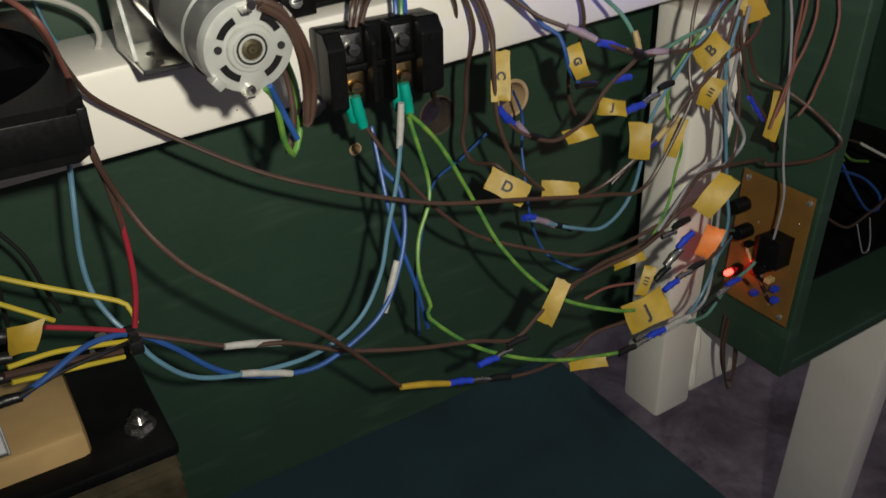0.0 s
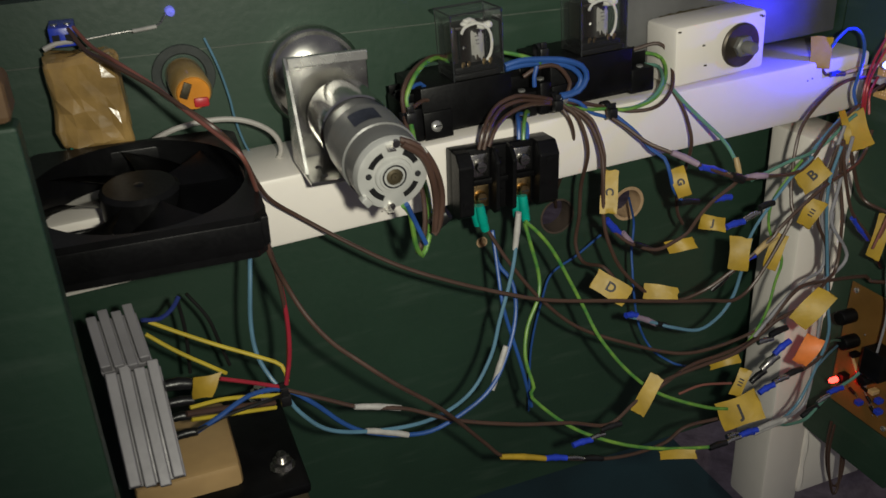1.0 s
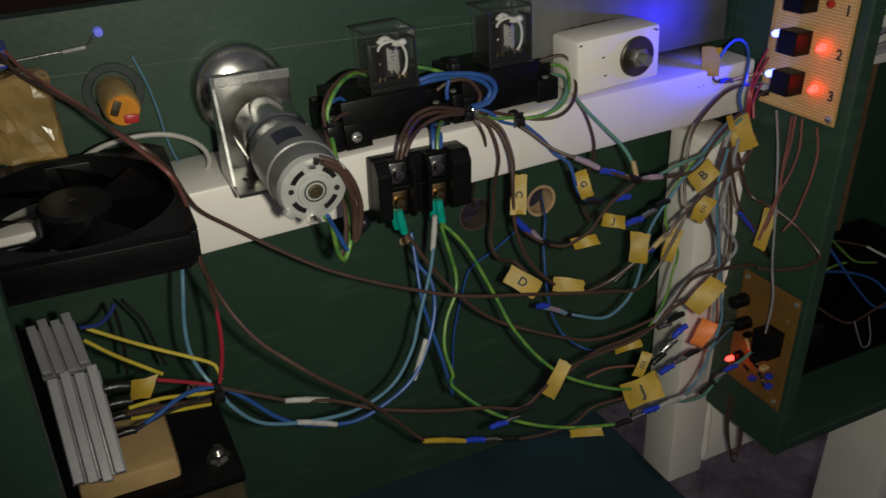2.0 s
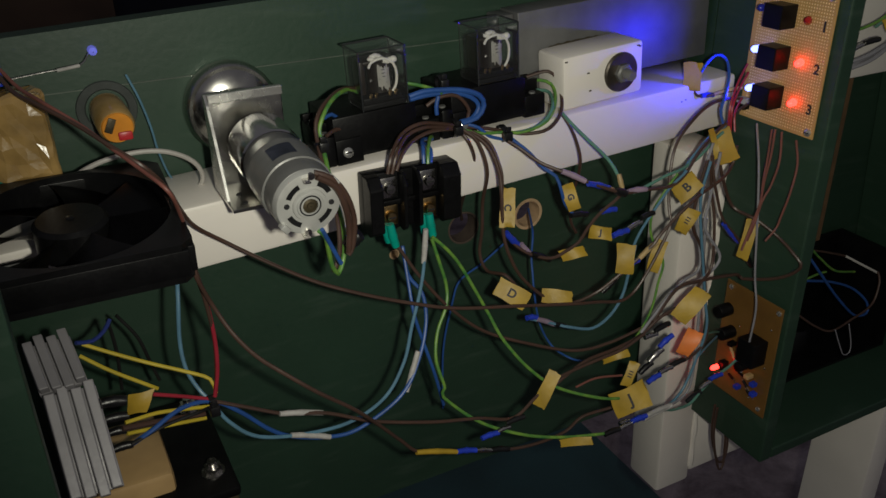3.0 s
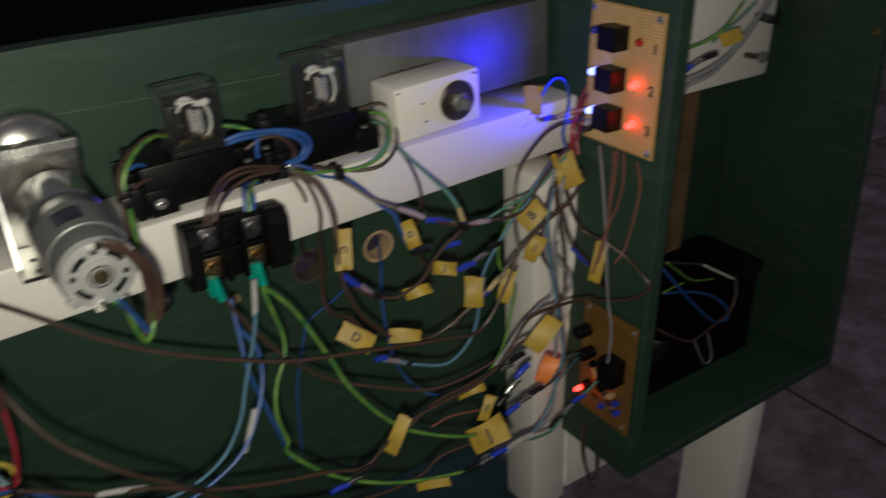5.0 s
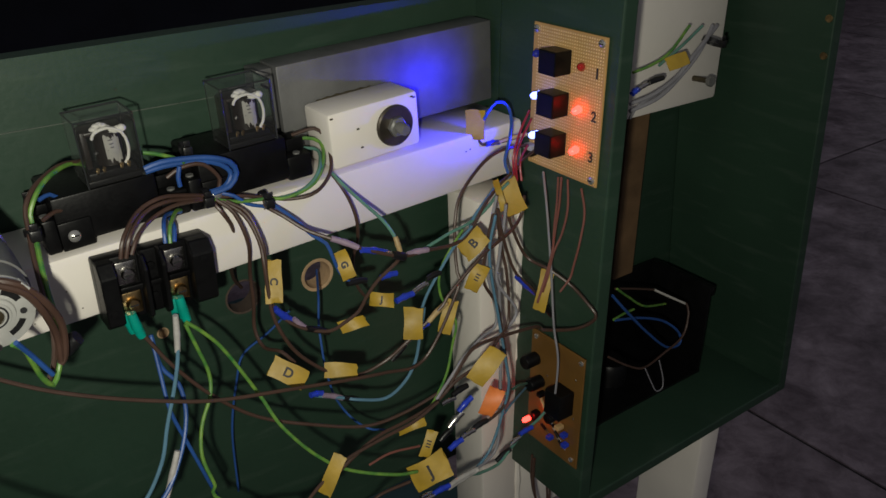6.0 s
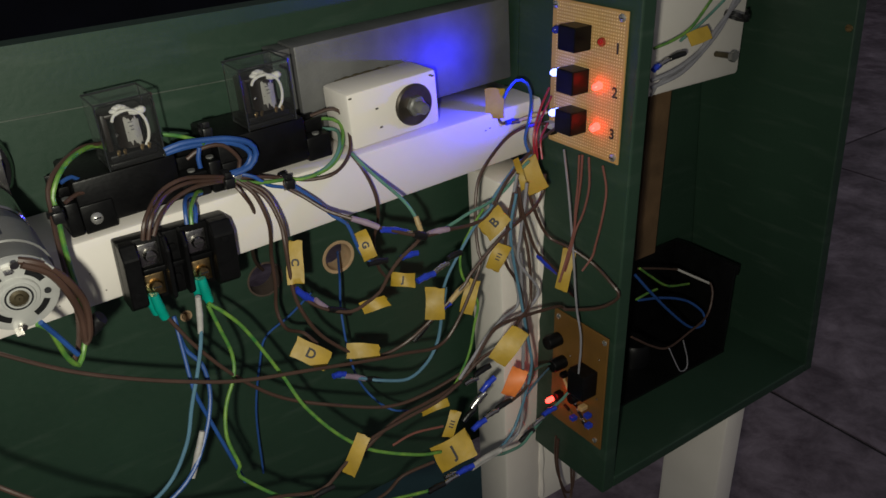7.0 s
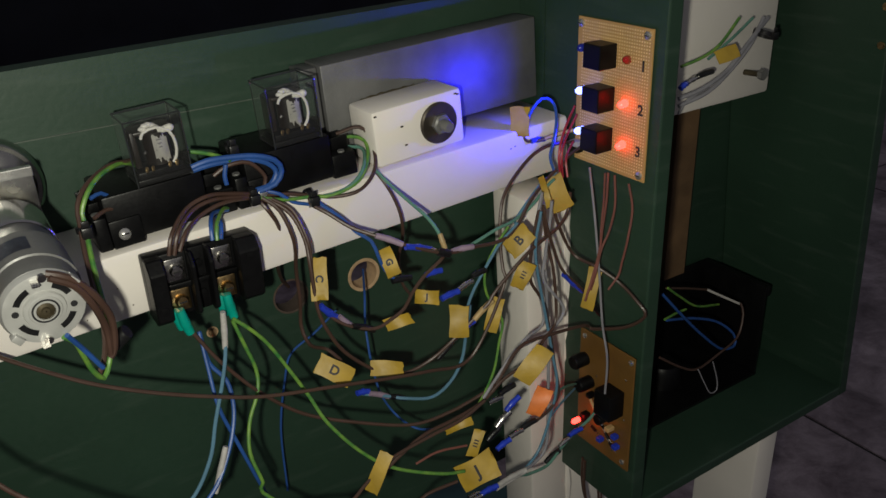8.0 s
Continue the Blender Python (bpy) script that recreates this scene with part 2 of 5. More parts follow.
def sweep(bm, line, radius, seg=8):
    line = [Vector(q) for q in line]
    rings, side = [], None
    for k, q in enumerate(line):
        way = (line[min(k + 1, len(line) - 1)] - line[max(k - 1, 0)]).normalized()
        side = way.orthogonal().normalized() if side is None else (side - way * side.dot(way)).normalized()
        up = way.cross(side)
        r = radius(k / max(1, len(line) - 1)) if callable(radius) else radius
        rings.append([bm.verts.new(q + r * (math.cos(j * math.tau / seg) * side + math.sin(j * math.tau / seg) * up)) for j in range(seg)])
    for p, q in zip(rings, rings[1:]):
        for j in range(seg):
            bm.faces.new((p[j], p[(j + 1) % seg], q[(j + 1) % seg], q[j]))
    bm.faces.new(rings[0][::-1])
    bm.faces.new(rings[-1])
    return bm


def letter(text, m, size, parent, name="letter", mat=None):
    data = bpy.data.curves.new(name, "FONT")
    data.offset = 0.0003
    data.body, data.size, data.extrude, data.align_x, data.align_y = text, size, 0.00015, "CENTER", "CENTER"
    data.materials.append(mat or INK)
    ob = new(name, data)
    ob.parent = parent
    ob.matrix_parent_inverse = Matrix()
    ob.matrix_basis = m
    return ob


def wire(colour, radius, points, label="", category="wire"):
    """A flexible wire through its bends."""
    names = {"sky": "pale blue", "green": "green and yellow", "rust": "maroon", "navy": "dark blue", "teal": "sea-green"}
    bm = sweep(bmesh.new(), smooth_line(points), radius * 0.9)
    ob = new("wire", finish(bm, "wire", WIRE[colour], True))
    return tagged(ob, label or f"thin {names.get(colour, colour)} insulated wire hanging before a green board", category, "loom wires")


def sleeve(owner, colour, a, b, r):
    """A crimp barrel or a wrap of tape on a wire, slightly waisted."""
    a, b = Vector(a), Vector(b)
    sag = (b - a).orthogonal().normalized() * 0.0006
    line = [a + (b - a) * (k / 6) + sag * math.sin(k * math.pi / 6) for k in range(7)]
    wavy = {"metal": 0.12, "blue": 0.16}.get(colour, 0.08)
    bm = sweep(bmesh.new(), line, lambda t: r * (1 + wavy * math.cos(t * 12.6)) * (0.8 if t in (0, 1) else 1), 10)
    name = {"blue": "crimp_sleeve", "teal": "crimp_sleeve", "metal": "crimp_barrel", "black": "shrink_sleeve"}.get(colour, "tape_wrap")
    return part(name, bm, SLEEVE[colour], owner, {"blue": "blue crimp sleeve", "teal": "sea-green crimp sleeve", "metal": "bare tinned crimp barrel", "black": "black shrink sleeve"}.get(colour, "wrapped tape"))


def flag(owner, place, u, v, text="", mat=None, bars=0):
    """A folded paper tape flag round a wire: u and v are its half sides."""
    place, u, v = Vector(place), Vector(u), Vector(v)
    n = u.cross(v).normalized()
    if n.y > 0:
        n = -n
    bm = bmesh.new()
    rnd = random.Random(int(abs(place.x * 7919 + place.z * 104729) * 1000))
    cols, rows = 6, 4
    curl, twist = rnd.uniform(-0.0030, 0.0030), rnd.uniform(-0.0032, 0.0032)
    grids = []
    for layer in (0.00035, -0.00035):
        grid = []
        for i in range(cols + 1):
            s = i / cols * 2 - 1
            line = []
            for j in range(rows + 1):
                t = j / rows * 2 - 1
                jag = 1 + (rnd.uniform(-0.07, 0.04) if i in (0, cols) else 0)
                line.append(bm.verts.new(place + u * s * jag + v * t * (1 + 0.05 * math.sin(3 * s + place.x * 50)) + n * (layer + curl * (s * s - 0.4) + twist * s * t)))
            grid.append(line)
        grids.append(grid)
        for i in range(cols):
            for j in range(rows):
                bm.faces.new((grid[i][j], grid[i + 1][j], grid[i + 1][j + 1], grid[i][j + 1]))
    a, b = grids
    for i in range(cols):
        for j in (0, rows):
            bm.faces.new((a[i][j], a[i + 1][j], b[i + 1][j], b[i][j]))
    for j in range(rows):
        for i in (0, cols):
            bm.faces.new((a[i][j], a[i][j + 1], b[i][j + 1], b[i][j]))
    tag = part("label_flag", bm, mat or YELLOWTAG, owner, "orange paper tape flag" if mat else "yellow paper tape flag")
    across = u.normalized()
    m = Matrix((across, n.cross(across), n)).transposed().to_4x4()
    m.translation = place + n * (0.0008 + abs(curl) * 0.5)
    if text:
        letter(text, m, 1.25 * min(u.length, v.length), tag)
    for k in range(bars):
        bm = boxed((-0.0032 + 0.0024 * k, -0.0018, 0), (-0.0022 + 0.0024 * k, 0.0018, 0.0003), 0, m)
        part("ink_bar", bm, INK, tag, smooth=False)
    return tag


# ---- structure ----
def structure(name, bm, mat, label, category, smooth=False):
    return tagged(new(name, finish(bm, name, mat, smooth)), label, category, "", "structure")


FLOOR = 0.15
# a dark wall beyond the board; the floor runs on into the night
structure("wall_north", boxed((-6.1, 4.4, FLOOR - 0.06), (9.4, 4.5, 3.0)), material("dark_curtain_wall", (0.012, 0.014, 0.022), 0.9, 0, 0.4, 3), "dark wall beyond the green board", "wall")
structure("wall_north_panel", boxed((-4.0, 4.36, FLOOR), (0.66, 4.398, 2.2)), material("dark_wood_panel", (0.10, 0.06, 0.035), 0.6, 0, 0.4, 3), "dark brown wooden panel on the far wall", "wall")
floor = structure("floor", boxed((-6.1, -6.0, FLOOR - 0.06), (9.4, 4.395, FLOOR - 0.004)), GROUT, "purple-grey stone tile floor with dark joints", "floor")
TILEX, TILEY = 1.28, 1.28
tile_mesh = finish(boxed((0.0045, 0.0045, -0.01), (TILEX - 0.0045, TILEY - 0.0045, 0), 0.0015), "tile", TILE)
for i in range(-6, 6):
    for j in range(-3, 3):
        t = new("tile", tile_mesh)
        t.parent = floor
        t.location = (1.671 + i * TILEX, 0.30 + j * TILEY, FLOOR)


# the green back board, with three holes bored through it
HOLES = ((0.5195, 0.899, 0.0145, 0.0012), (0.5885, 0.8975, 0.0130, 0.0024), (0.4505, 0.8895, 0.0035, 0.0012))


def back_board():
    """A slab filled round its bored holes, then thickened."""
    bm = bmesh.new()

    def loop(points):
        verts = [bm.verts.new((x, 0.64, z)) for x, z in points]
        return [bm.edges.new((a, b)) for a, b in zip(verts, verts[1:] + verts[:1])]

    edges = loop(((-0.6, 0.622), (1.085, 0.622), (1.085, 1.128), (0.64, 1.120), (0.35, 1.114), (0.185, 1.107), (-0.6, 1.085)))
    for x, z, r, _ in HOLES:
        edges += loop([(x + r * math.cos(k * math.tau / 28), z + r * math.sin(k * math.tau / 28)) for k in range(28)])
    made = bmesh.ops.triangle_fill(bm, use_beauty=True, use_dissolve=False, edges=edges)
    faces = [f for f in made["geom"] if isinstance(f, bmesh.types.BMFace)]
    out = bmesh.ops.extrude_face_region(bm, geom=faces)
    bmesh.ops.translate(bm, vec=(0, 0.018, 0), verts=[v for v in out["geom"] if isinstance(v, bmesh.types.BMVert)])
    return bm


board = structure("board_back", back_board(), GREEN, "long green-painted wooden back board, scuffed", "board")
for k, (x, z, r, rim) in enumerate(HOLES):
    bm = lathe(bmesh.new(), (x, 0.640, z), (0, -1, 0), ((r * 0.97, -0.0175), (r * 0.97, 0.0002), (r * 1.02, 0.0006), (r + rim, 0.0005), (r + rim * 1.2, -0.0004)), 28)
    part("hole_rim", bm, DARKWOOD if k == 0 else BOARDHOLE, board, "bare wood of a bored hole")

seam = part("seam", boxed((-0.6, 0.6392, 1.0680), (0.545, 0.6399, 1.0687)), material("glue_line", (0.10, 0.12, 0.10), 0.3), board, "fine glue line along the board", smooth=False)

# low and upright boards of the compartment at the end
structure("board_side", box(boxed((0.760, 0.470, 0.656), (0.7745, 0.606, 1.30), 0.0015), (0.7602, 0.6061, 1.022), (0.7743, 0.6395, 1.30)), GREEN, "green-painted upright side board holding two circuit boards", "board")
structure("board_base", boxed((0.775, 0.470, 0.656), (1.0865, 0.6395, 0.668), 0.0015), GREEN, "green-painted base board of the end compartment", "board")
bm = boxed((1.0870, 0.470, 0.656), (1.1010, 0.6395, 1.30), 0.0015)
for v in bm.verts:
    v.co.x -= 0.095 * (v.co.z - 0.656)
structure("board_end", bm, GREEN, "green-painted upright end board, dusty, leaning slightly inward", "board")
structure("board_front_left", boxed((-0.25, 0.418, 0.62), (0.165, 0.434, 1.094), 0.0015), GREEN, "green-painted front board beside the fan", "board")
structure("trim_wood", boxed((0.950, 0.618, 0.7850), (0.983, 0.6395, 0.992), 0.001), WOOD, "bare brown wooden batten in the compartment corner", "trim")
structure("trim_wood_left", boxed((0.120, 0.420, 1.0945), (0.164, 0.445, 1.112), 0.003), WOOD, "bare wooden block end on the front board", "trim")
TILT = pose(0.275, 0, 0.995, 0, -3.0, 0)
structure("rail", boxed((-0.62, 0.571, -0.0430), (0.484, 0.6385, 0.0040), 0.0035, TILT), WHITE, "white enamelled square steel rail along the green board", "rail", True)
rail_marks = thing("rail_marks", (0, 0, 0), "small rusty chips in the white rail enamel", "chips", "", "structure")
rnd = random.Random(4)
for k in range(6):
    x, z, w = rnd.uniform(0.0, 0.46), rnd.uniform(-0.037, -0.003), rnd.uniform(0.0003, 0.0008)
    part("chip", boxed((x - w, 0.5705, z - w * 0.6), (x + w, 0.5716, z + w * 0.6), w * 0.3, TILT), RUST, rail_marks)
structure("board_lower", boxed((-0.6, 0.40, FLOOR), (1.035, 1.9, FLOOR + 0.012), 0.002), TEAL, "flat dark teal slab on the floor", "board")


def steel_leg(name, lo, hi, label):
    leg = thing(name, (lo[0], lo[1], lo[2]), label, "leg", "", "structure")
    bm = boxed((0, 0, 0), [b - a for a, b in zip(lo, hi)], 0.004)
    part("tube", bm, WHITE, leg)
    return leg


post = steel_leg("post", (0.7245, 0.567, 0.553), (0.7715, 0.614, 0.960), "white enamelled square steel post welded under the rail")
for v in post.children[0].data.vertices:
    v.co.x -= 0.04 * v.co.z
bm = sweep(bmesh.new(), smooth_line([(0.0480 - 0.04 * (0.40 - 0.02 * k), 0.001, 0.40 - 0.02 * k + 0.001 * math.sin(k * 2.3)) for k in range(20)], 0.01), lambda t: 0.0034 + 0.0008 * math.sin(t * 60), 8)
part("weld_seam", bm, WHITE, post, "lumpy painted weld seam")
steel_leg("post_behind", (0.7725, 0.569, 0.562), (0.860, 0.614, 0.6555), "white enamelled steel foot below the side board")
steel_leg("leg", (0.968, 0.482, FLOOR), (1.000, 0.562, 0.6555), "white enamelled steel table leg on the floor")

# ---- rail things ----
def fan():
    f = thing("fan", (0.202, 0.542, 1.0), "black plastic cooling fan lying flat on the rail", "fan")
    bm, w, h = bmesh.new(), 0.060, 0.0125
    seg = 48
    rings = []
    for z, r, sq in ((-h, 0.0575, 0), (h, 0.0575, 0), (h, 0.06, 1), (-h, 0.06, 1), (-h, 0.0575, 0)):
        line = []
        for k in range(seg):
            a = k * math.tau / seg + math.tau / seg / 2
            c, s = math.cos(a), math.sin(a)
            scale = 0.0598 / max(abs(c), abs(s)) if sq else r
            x, y = scale * c, scale * s
            if sq:
                x, y = max(-w, min(w, x)), max(-w, min(w, y))
            line.append(bm.verts.new((x, y, z)))
        rings.append(line)
    for p, q in zip(rings, rings[1:]):
        for k in range(seg):
            bm.faces.new((p[k], p[(k + 1) % seg], q[(k + 1) % seg], q[k]))
    for sx in (-1, 1):
        box(bm, (sx * 0.058 - 0.0022, -0.056, -h + 0.004), (sx * 0.058 + 0.0022, 0.056, h - 0.004), 0.0008)
        box(bm, (-0.056, sx * 0.058 - 0.0022, -h + 0.004), (0.056, sx * 0.058 + 0.0022, h - 0.004), 0.0008)
    part("frame", bm, FANBLACK, f)
    part("hub", lathe(bmesh.new(), (0, 0, 0), (0, 0, 1), ((0.0003, 0.011), (0.019, 0.011), (0.0215, 0.0085), (0.0215, -0.010), (0.0003, -0.010)), 32), BLACK, f)
    part("hub_cap", lathe(bmesh.new(), (0, 0, 0.0112), (0, 0, 1), ((0.0002, 0.0006), (0.0022, 0.0005), (0.0028, 0.0)), 16), FANBLACK, f, "small moulded hub boss")
    blade = bmesh.new()
    grid = []
    for i in range(5):
        r = 0.021 + 0.034 * i / 4
        line = []
        for j in range(5):
            a = (j / 4 - 0.5) * 1.0 + 0.12 * i / 4
            line.append(blade.verts.new((r * math.cos(a), r * math.sin(a), 0.018 * j / 4 - 0.009)))
        grid.append(line)
    for i in range(4):
        for j in range(4):
            blade.faces.new((grid[i][j], grid[i + 1][j], grid[i + 1][j + 1], grid[i][j + 1]))
    bmesh.ops.solidify(blade, geom=list(blade.faces), thickness=0.0012)
    mesh = finish(blade, "blade", FANBLACK, True)
    for k in range(7):
        b = new("blade", mesh)
        b.parent = f
        b.rotation_euler = (0, 0, k * math.tau / 7 + 0.2)
    for k in range(4):
        a = k * math.tau / 4 + 0.06
        part("strut", rodded((0.02 * math.cos(a), 0.02 * math.sin(a), -0.0115), (0.058 * math.cos(a), 0.058 * math.sin(a), -0.0115), 0.002, seg=8), FANBLACK, f)
    f.rotation_euler = (radians(5), 0, radians(-1))
    f.location.z = 1.009


fan()


def motor():
    m = thing("gear_motor", (0.328, 0.60, 1.0025), "grey steel gear motor on a bright steel angle bracket", "motor")
    axis = Vector((-0.002, 0.12, 0.012))
    axis.normalize()
    rear = Vector((0.328, 0.477, 1.026)) - m.location
    at = lambda d: rear + axis * d
    frame_m = Matrix.Translation(rear) @ axis.to_track_quat("Z", "Y").to_matrix().to_4x4()
    bm = lathe(bmesh.new(), rear, axis, ((0.01963, 0.00336), (0.02118, 0.00448), (0.02118, 0.05824), (0.02047, 0.05936), (0.02047, 0.06272), (0.00036, 0.06272)), 40)
    part("can", bm, ZINC, m)
    part("flux_ring", lathe(bmesh.new(), rear, axis, ((0.02130, 0.01904), (0.02237, 0.01960), (0.02237, 0.04816), (0.02130, 0.04872)), 40), ZINC, m, "dark grey steel ring with a worn print")
    bm = bmesh.new()
    strip = []
    for k in range(9):
        a = 1.0 + 0.09 * k
        strip.append([bm.verts.new(frame_m @ Vector((0.0226 * math.cos(a), 0.0226 * math.sin(a), h))) for h in (0.026, 0.041)])
    for p, q in zip(strip, strip[1:]):
        bm.faces.new((p[0], q[0], q[1], p[1]))
    bmesh.ops.solidify(bm, geom=list(bm.faces), thickness=0.0003)
    part("worn_print", bm, material("worn_blue_print", (0.07, 0.08, 0.12), 0.5, 0.1, 0.4, 120), m, "worn dark blue print")
    part("gearbox", lathe(bmesh.new(), rear, axis, ((0.02094, 0.06272), (0.02190, 0.06384), (0.02190, 0.09296), (0.00714, 0.09296), (0.00714, 0.10976), (0.00036, 0.10976)), 40), CHROME, m, "dark polished steel gearbox")
    # end cap with its vents
    cap = lathe(bmesh.new(), rear, axis, ((0.00452, -0.00168), (0.00780, -0.00168), (0.00830, -0.00100), (0.01000, -0.00090), (0.01060, 0.00056), (0.01785, 0.00056), (0.01963, 0.00090), (0.02094, 0.00392), (0.02094, 0.00672)), 40)
    part("end_cap", cap, NICKEL, m, "pale cast end cap")
    part("bearing_gap", lathe(bmesh.new(), rear, axis, ((0.0058, -0.00175), (0.0068, -0.00178), (0.0068, -0.0010), (0.0058, -0.0010)), 28), HOLESHADE, m)
    part("bearing", lathe(bmesh.new(), rear, axis, ((0.00036, -0.00246), (0.00190, -0.00246), (0.00214, -0.00112), (0.00428, -0.00045), (0.00476, -0.00202)), 24), RUST, m, "brown bearing with the shaft end")
    for k in range(4):
        a0 = math.pi / 4 + k * math.tau / 4 - 0.36
        bm = bmesh.new()
        inner, outer = [], []
        for s in range(7):
            a = a0 + s / 6 * 0.72
            for r, lst in ((0.0122, inner), (0.0154, outer)):
                lst.append(bm.verts.new(frame_m @ Vector((r * math.cos(a), r * math.sin(a), 0.0001))))
        for s in range(6):
            bm.faces.new((inner[s], inner[s + 1], outer[s + 1], outer[s]))
        bmesh.ops.solidify(bm, geom=list(bm.faces), thickness=0.0005)
        part("vent", bm, HOLESHADE, m, smooth=False)
    for a in (0.1, 0.1 + math.pi):
        c = Vector((0.0138 * math.cos(a), 0.0138 * math.sin(a), 0))
        part("round_vent", rodded(frame_m @ (c + Vector((0, 0, -0.0001))), frame_m @ (c + Vector((0, 0, 0.0005))), 0.0017, seg=14), HOLESHADE, m, smooth=False)
        part("cap_rivet", rodded(frame_m @ Vector((c.y * 1.32, -c.x * 1.32, -0.0010)), frame_m @ Vector((c.y * 1.32, -c.x * 1.32, 0.001)), 0.0022, seg=12), CRIMPMETAL, m, "bright soldered lug")
    for k, a in enumerate((0.9, 0.9 + math.pi)):
        part("cap_lug", boxed((-0.003, 0.0180, -0.002), (0.003, 0.0220, 0.004), 0.0006, frame_m @ pose(0, 0, 0, 0, 0, math.degrees(a))), NICKEL, m)
    part("terminal", boxed((-0.0018, -0.0004, -0.006), (0.0018, 0.0004, 0.001), 0, frame_m @ pose(0.004, -0.0190, 0)), CRIMPMETAL, m)
    part("terminal", boxed((-0.0018, -0.0004, -0.006), (0.0018, 0.0004, 0.001), 0, frame_m @ pose(0.002, 0.0172, 0)), CRIMPMETAL, m)
    part("paint_dot", rodded(rear + Vector((-0.0105, 0.0020, 0.0148)), rear + Vector((-0.0105, -0.0006, 0.0148)), 0.0017, seg=12), REDPAINT, m, "red paint dot")
    # angle bracket: upright plate and foot
    # one bent plate: foot, upright and a slanting cheek
    outline = ((-0.064, 0.0), (-0.0155, 0.0), (-0.0155, 0.066), (-0.0180, 0.066), (-0.0180, 0.0026), (-0.064, 0.0026))
    bm = bmesh.new()
    left = [bm.verts.new((-0.032, y, z + 0.001)) for y, z in outline]
    right = [bm.verts.new((0.020, y, z + 0.001)) for y, z in outline]
    bm.faces.new(left)
    bm.faces.new(right[::-1])
    for k in range(6):
        n = (k + 1) % 6
        bm.faces.new((left[k], left[n], right[n], right[k]))
    bmesh.ops.bevel(bm, geom=list(bm.edges), offset=0.0005, segments=1, affect="EDGES")
    cheek = bmesh.new()
    tri = ((-0.0182, 0.066), (-0.0182, 0.0030), (-0.050, 0.0030), (-0.024, 0.060))
    lo = [cheek.verts.new((-0.032, y, z + 0.001)) for y, z in tri]
    hi = [cheek.verts.new((-0.0302, y, z + 0.001)) for y, z in tri]
    cheek.faces.new(lo)
    cheek.faces.new(hi[::-1])
    for k in range(4):
        n = (k + 1) % 4
        cheek.faces.new((lo[k], lo[n], hi[n], hi[k]))
    part("cheek", cheek, STEEL, m, "slanting bracket cheek", smooth=False)
    bracket = part("bracket", bm, PLATE, m, "bright bent steel bracket", smooth=False)
    part("lip", boxed((-0.0300, -0.0212, 0.0610), (0.0200, -0.0182, 0.0672), 0.0006), STEEL, bracket, "bright folded lip", smooth=False)
    for x, y in ((-0.022, -0.056), (0.010, -0.056), (-0.022, -0.040), (0.010, -0.040)):
        part("bracket_hole", rodded((x, y, 0.0036), (x, y, 0.0041), 0.0019, seg=14), HOLESHADE, bracket, smooth=False)
    # chromed wheel behind the bracket
    wheel = lathe(bmesh.new(), (-0.003, 0.0395, 0.041), (0, -1, 0), ((0.0003, 0.018), (0.010, 0.018), (0.024, 0.016), (0.0285, 0.012), (0.031, 0.012), (0.0335, 0.009), (0.0335, 0.002), (0.031, 0.0), (0.0003, 0.0)), 48)
    part("wheel", wheel, PLATE, m, "polished chrome wheel close to the board")


motor()


def terminal_block():
    b = thing("terminal_block", (0.394, 0.5705, 0.956), "black barrier terminal block screwed to the rail", "terminal block")
    w, h, d = 0.073, 0.046, 0.024
    part("base", boxed((0, -0.012, 0), (w, 0, h), 0.0015), BLACK, b)
    for x0, x1 in ((0.0, 0.0105), (0.0265, 0.0295), (0.0385, 0.0415), (0.0585, w)):
        bm = bmesh.new()
        side = ((0.002, -0.010), (0.0, -0.018), (0.004, -d), (h - 0.008, -d), (h, -0.018), (h, -0.010))
        v0 = [bm.verts.new((x0, y, z)) for z, y in side]
        v1 = [bm.verts.new((x1, y, z)) for z, y in side]
        bm.faces.new(v0)
        bm.faces.new(v1[::-1])
        for k in range(len(side)):
            n = (k + 1) % len(side)
            bm.faces.new((v0[k], v0[n], v1[n], v1[k]))
        bmesh.ops.bevel(bm, geom=list(bm.edges), offset=0.0008, segments=1, affect="EDGES")
        part("barrier", bm, BLACK, b, smooth=False)
    part("middle_rib", boxed((0.0106, -0.016, h / 2 - 0.002), (0.0584, -0.0121, h / 2 + 0.002), 0.0006), BLACK, b)
    for x in (0.0185, 0.0500):
        for z, mat in ((0.0125, BRASS), (0.0345, CRIMPMETAL)):
            part("clamp_plate", boxed((x - 0.0065, -0.0145, z - 0.008), (x + 0.0065, -0.0122, z + 0.008), 0.0008), mat, b, "tinned clamp plate")
            screw = part("screw", lathe(bmesh.new(), (x, -0.0145, z), (0, -1, 0), ((0.0042, 0.0), (0.0042, 0.003), (0.0034, 0.0042), (0.0003, 0.0044)), 18), mat, b, "cross-head clamp screw")
            part("slot", boxed((x - 0.0026, -0.0193, z - 0.0005), (x + 0.0026, -0.0187, z + 0.0005)), HOLESHADE, screw, smooth=False)
    for x in (0.0052, 0.0340, 0.0660):
        for z in (0.012, 0.034):
            if x == 0.0340 or z == (0.012 if x < 0.05 else 0.034):
                part("dull_screw", lathe(bmesh.new(), (x, -0.0128 if x == 0.0340 else -d, z), (0, -1, 0), ((0.0032, -0.001), (0.0030, 0.0006), (0.0003, 0.0008)), 14), BLACK, b)


terminal_block()


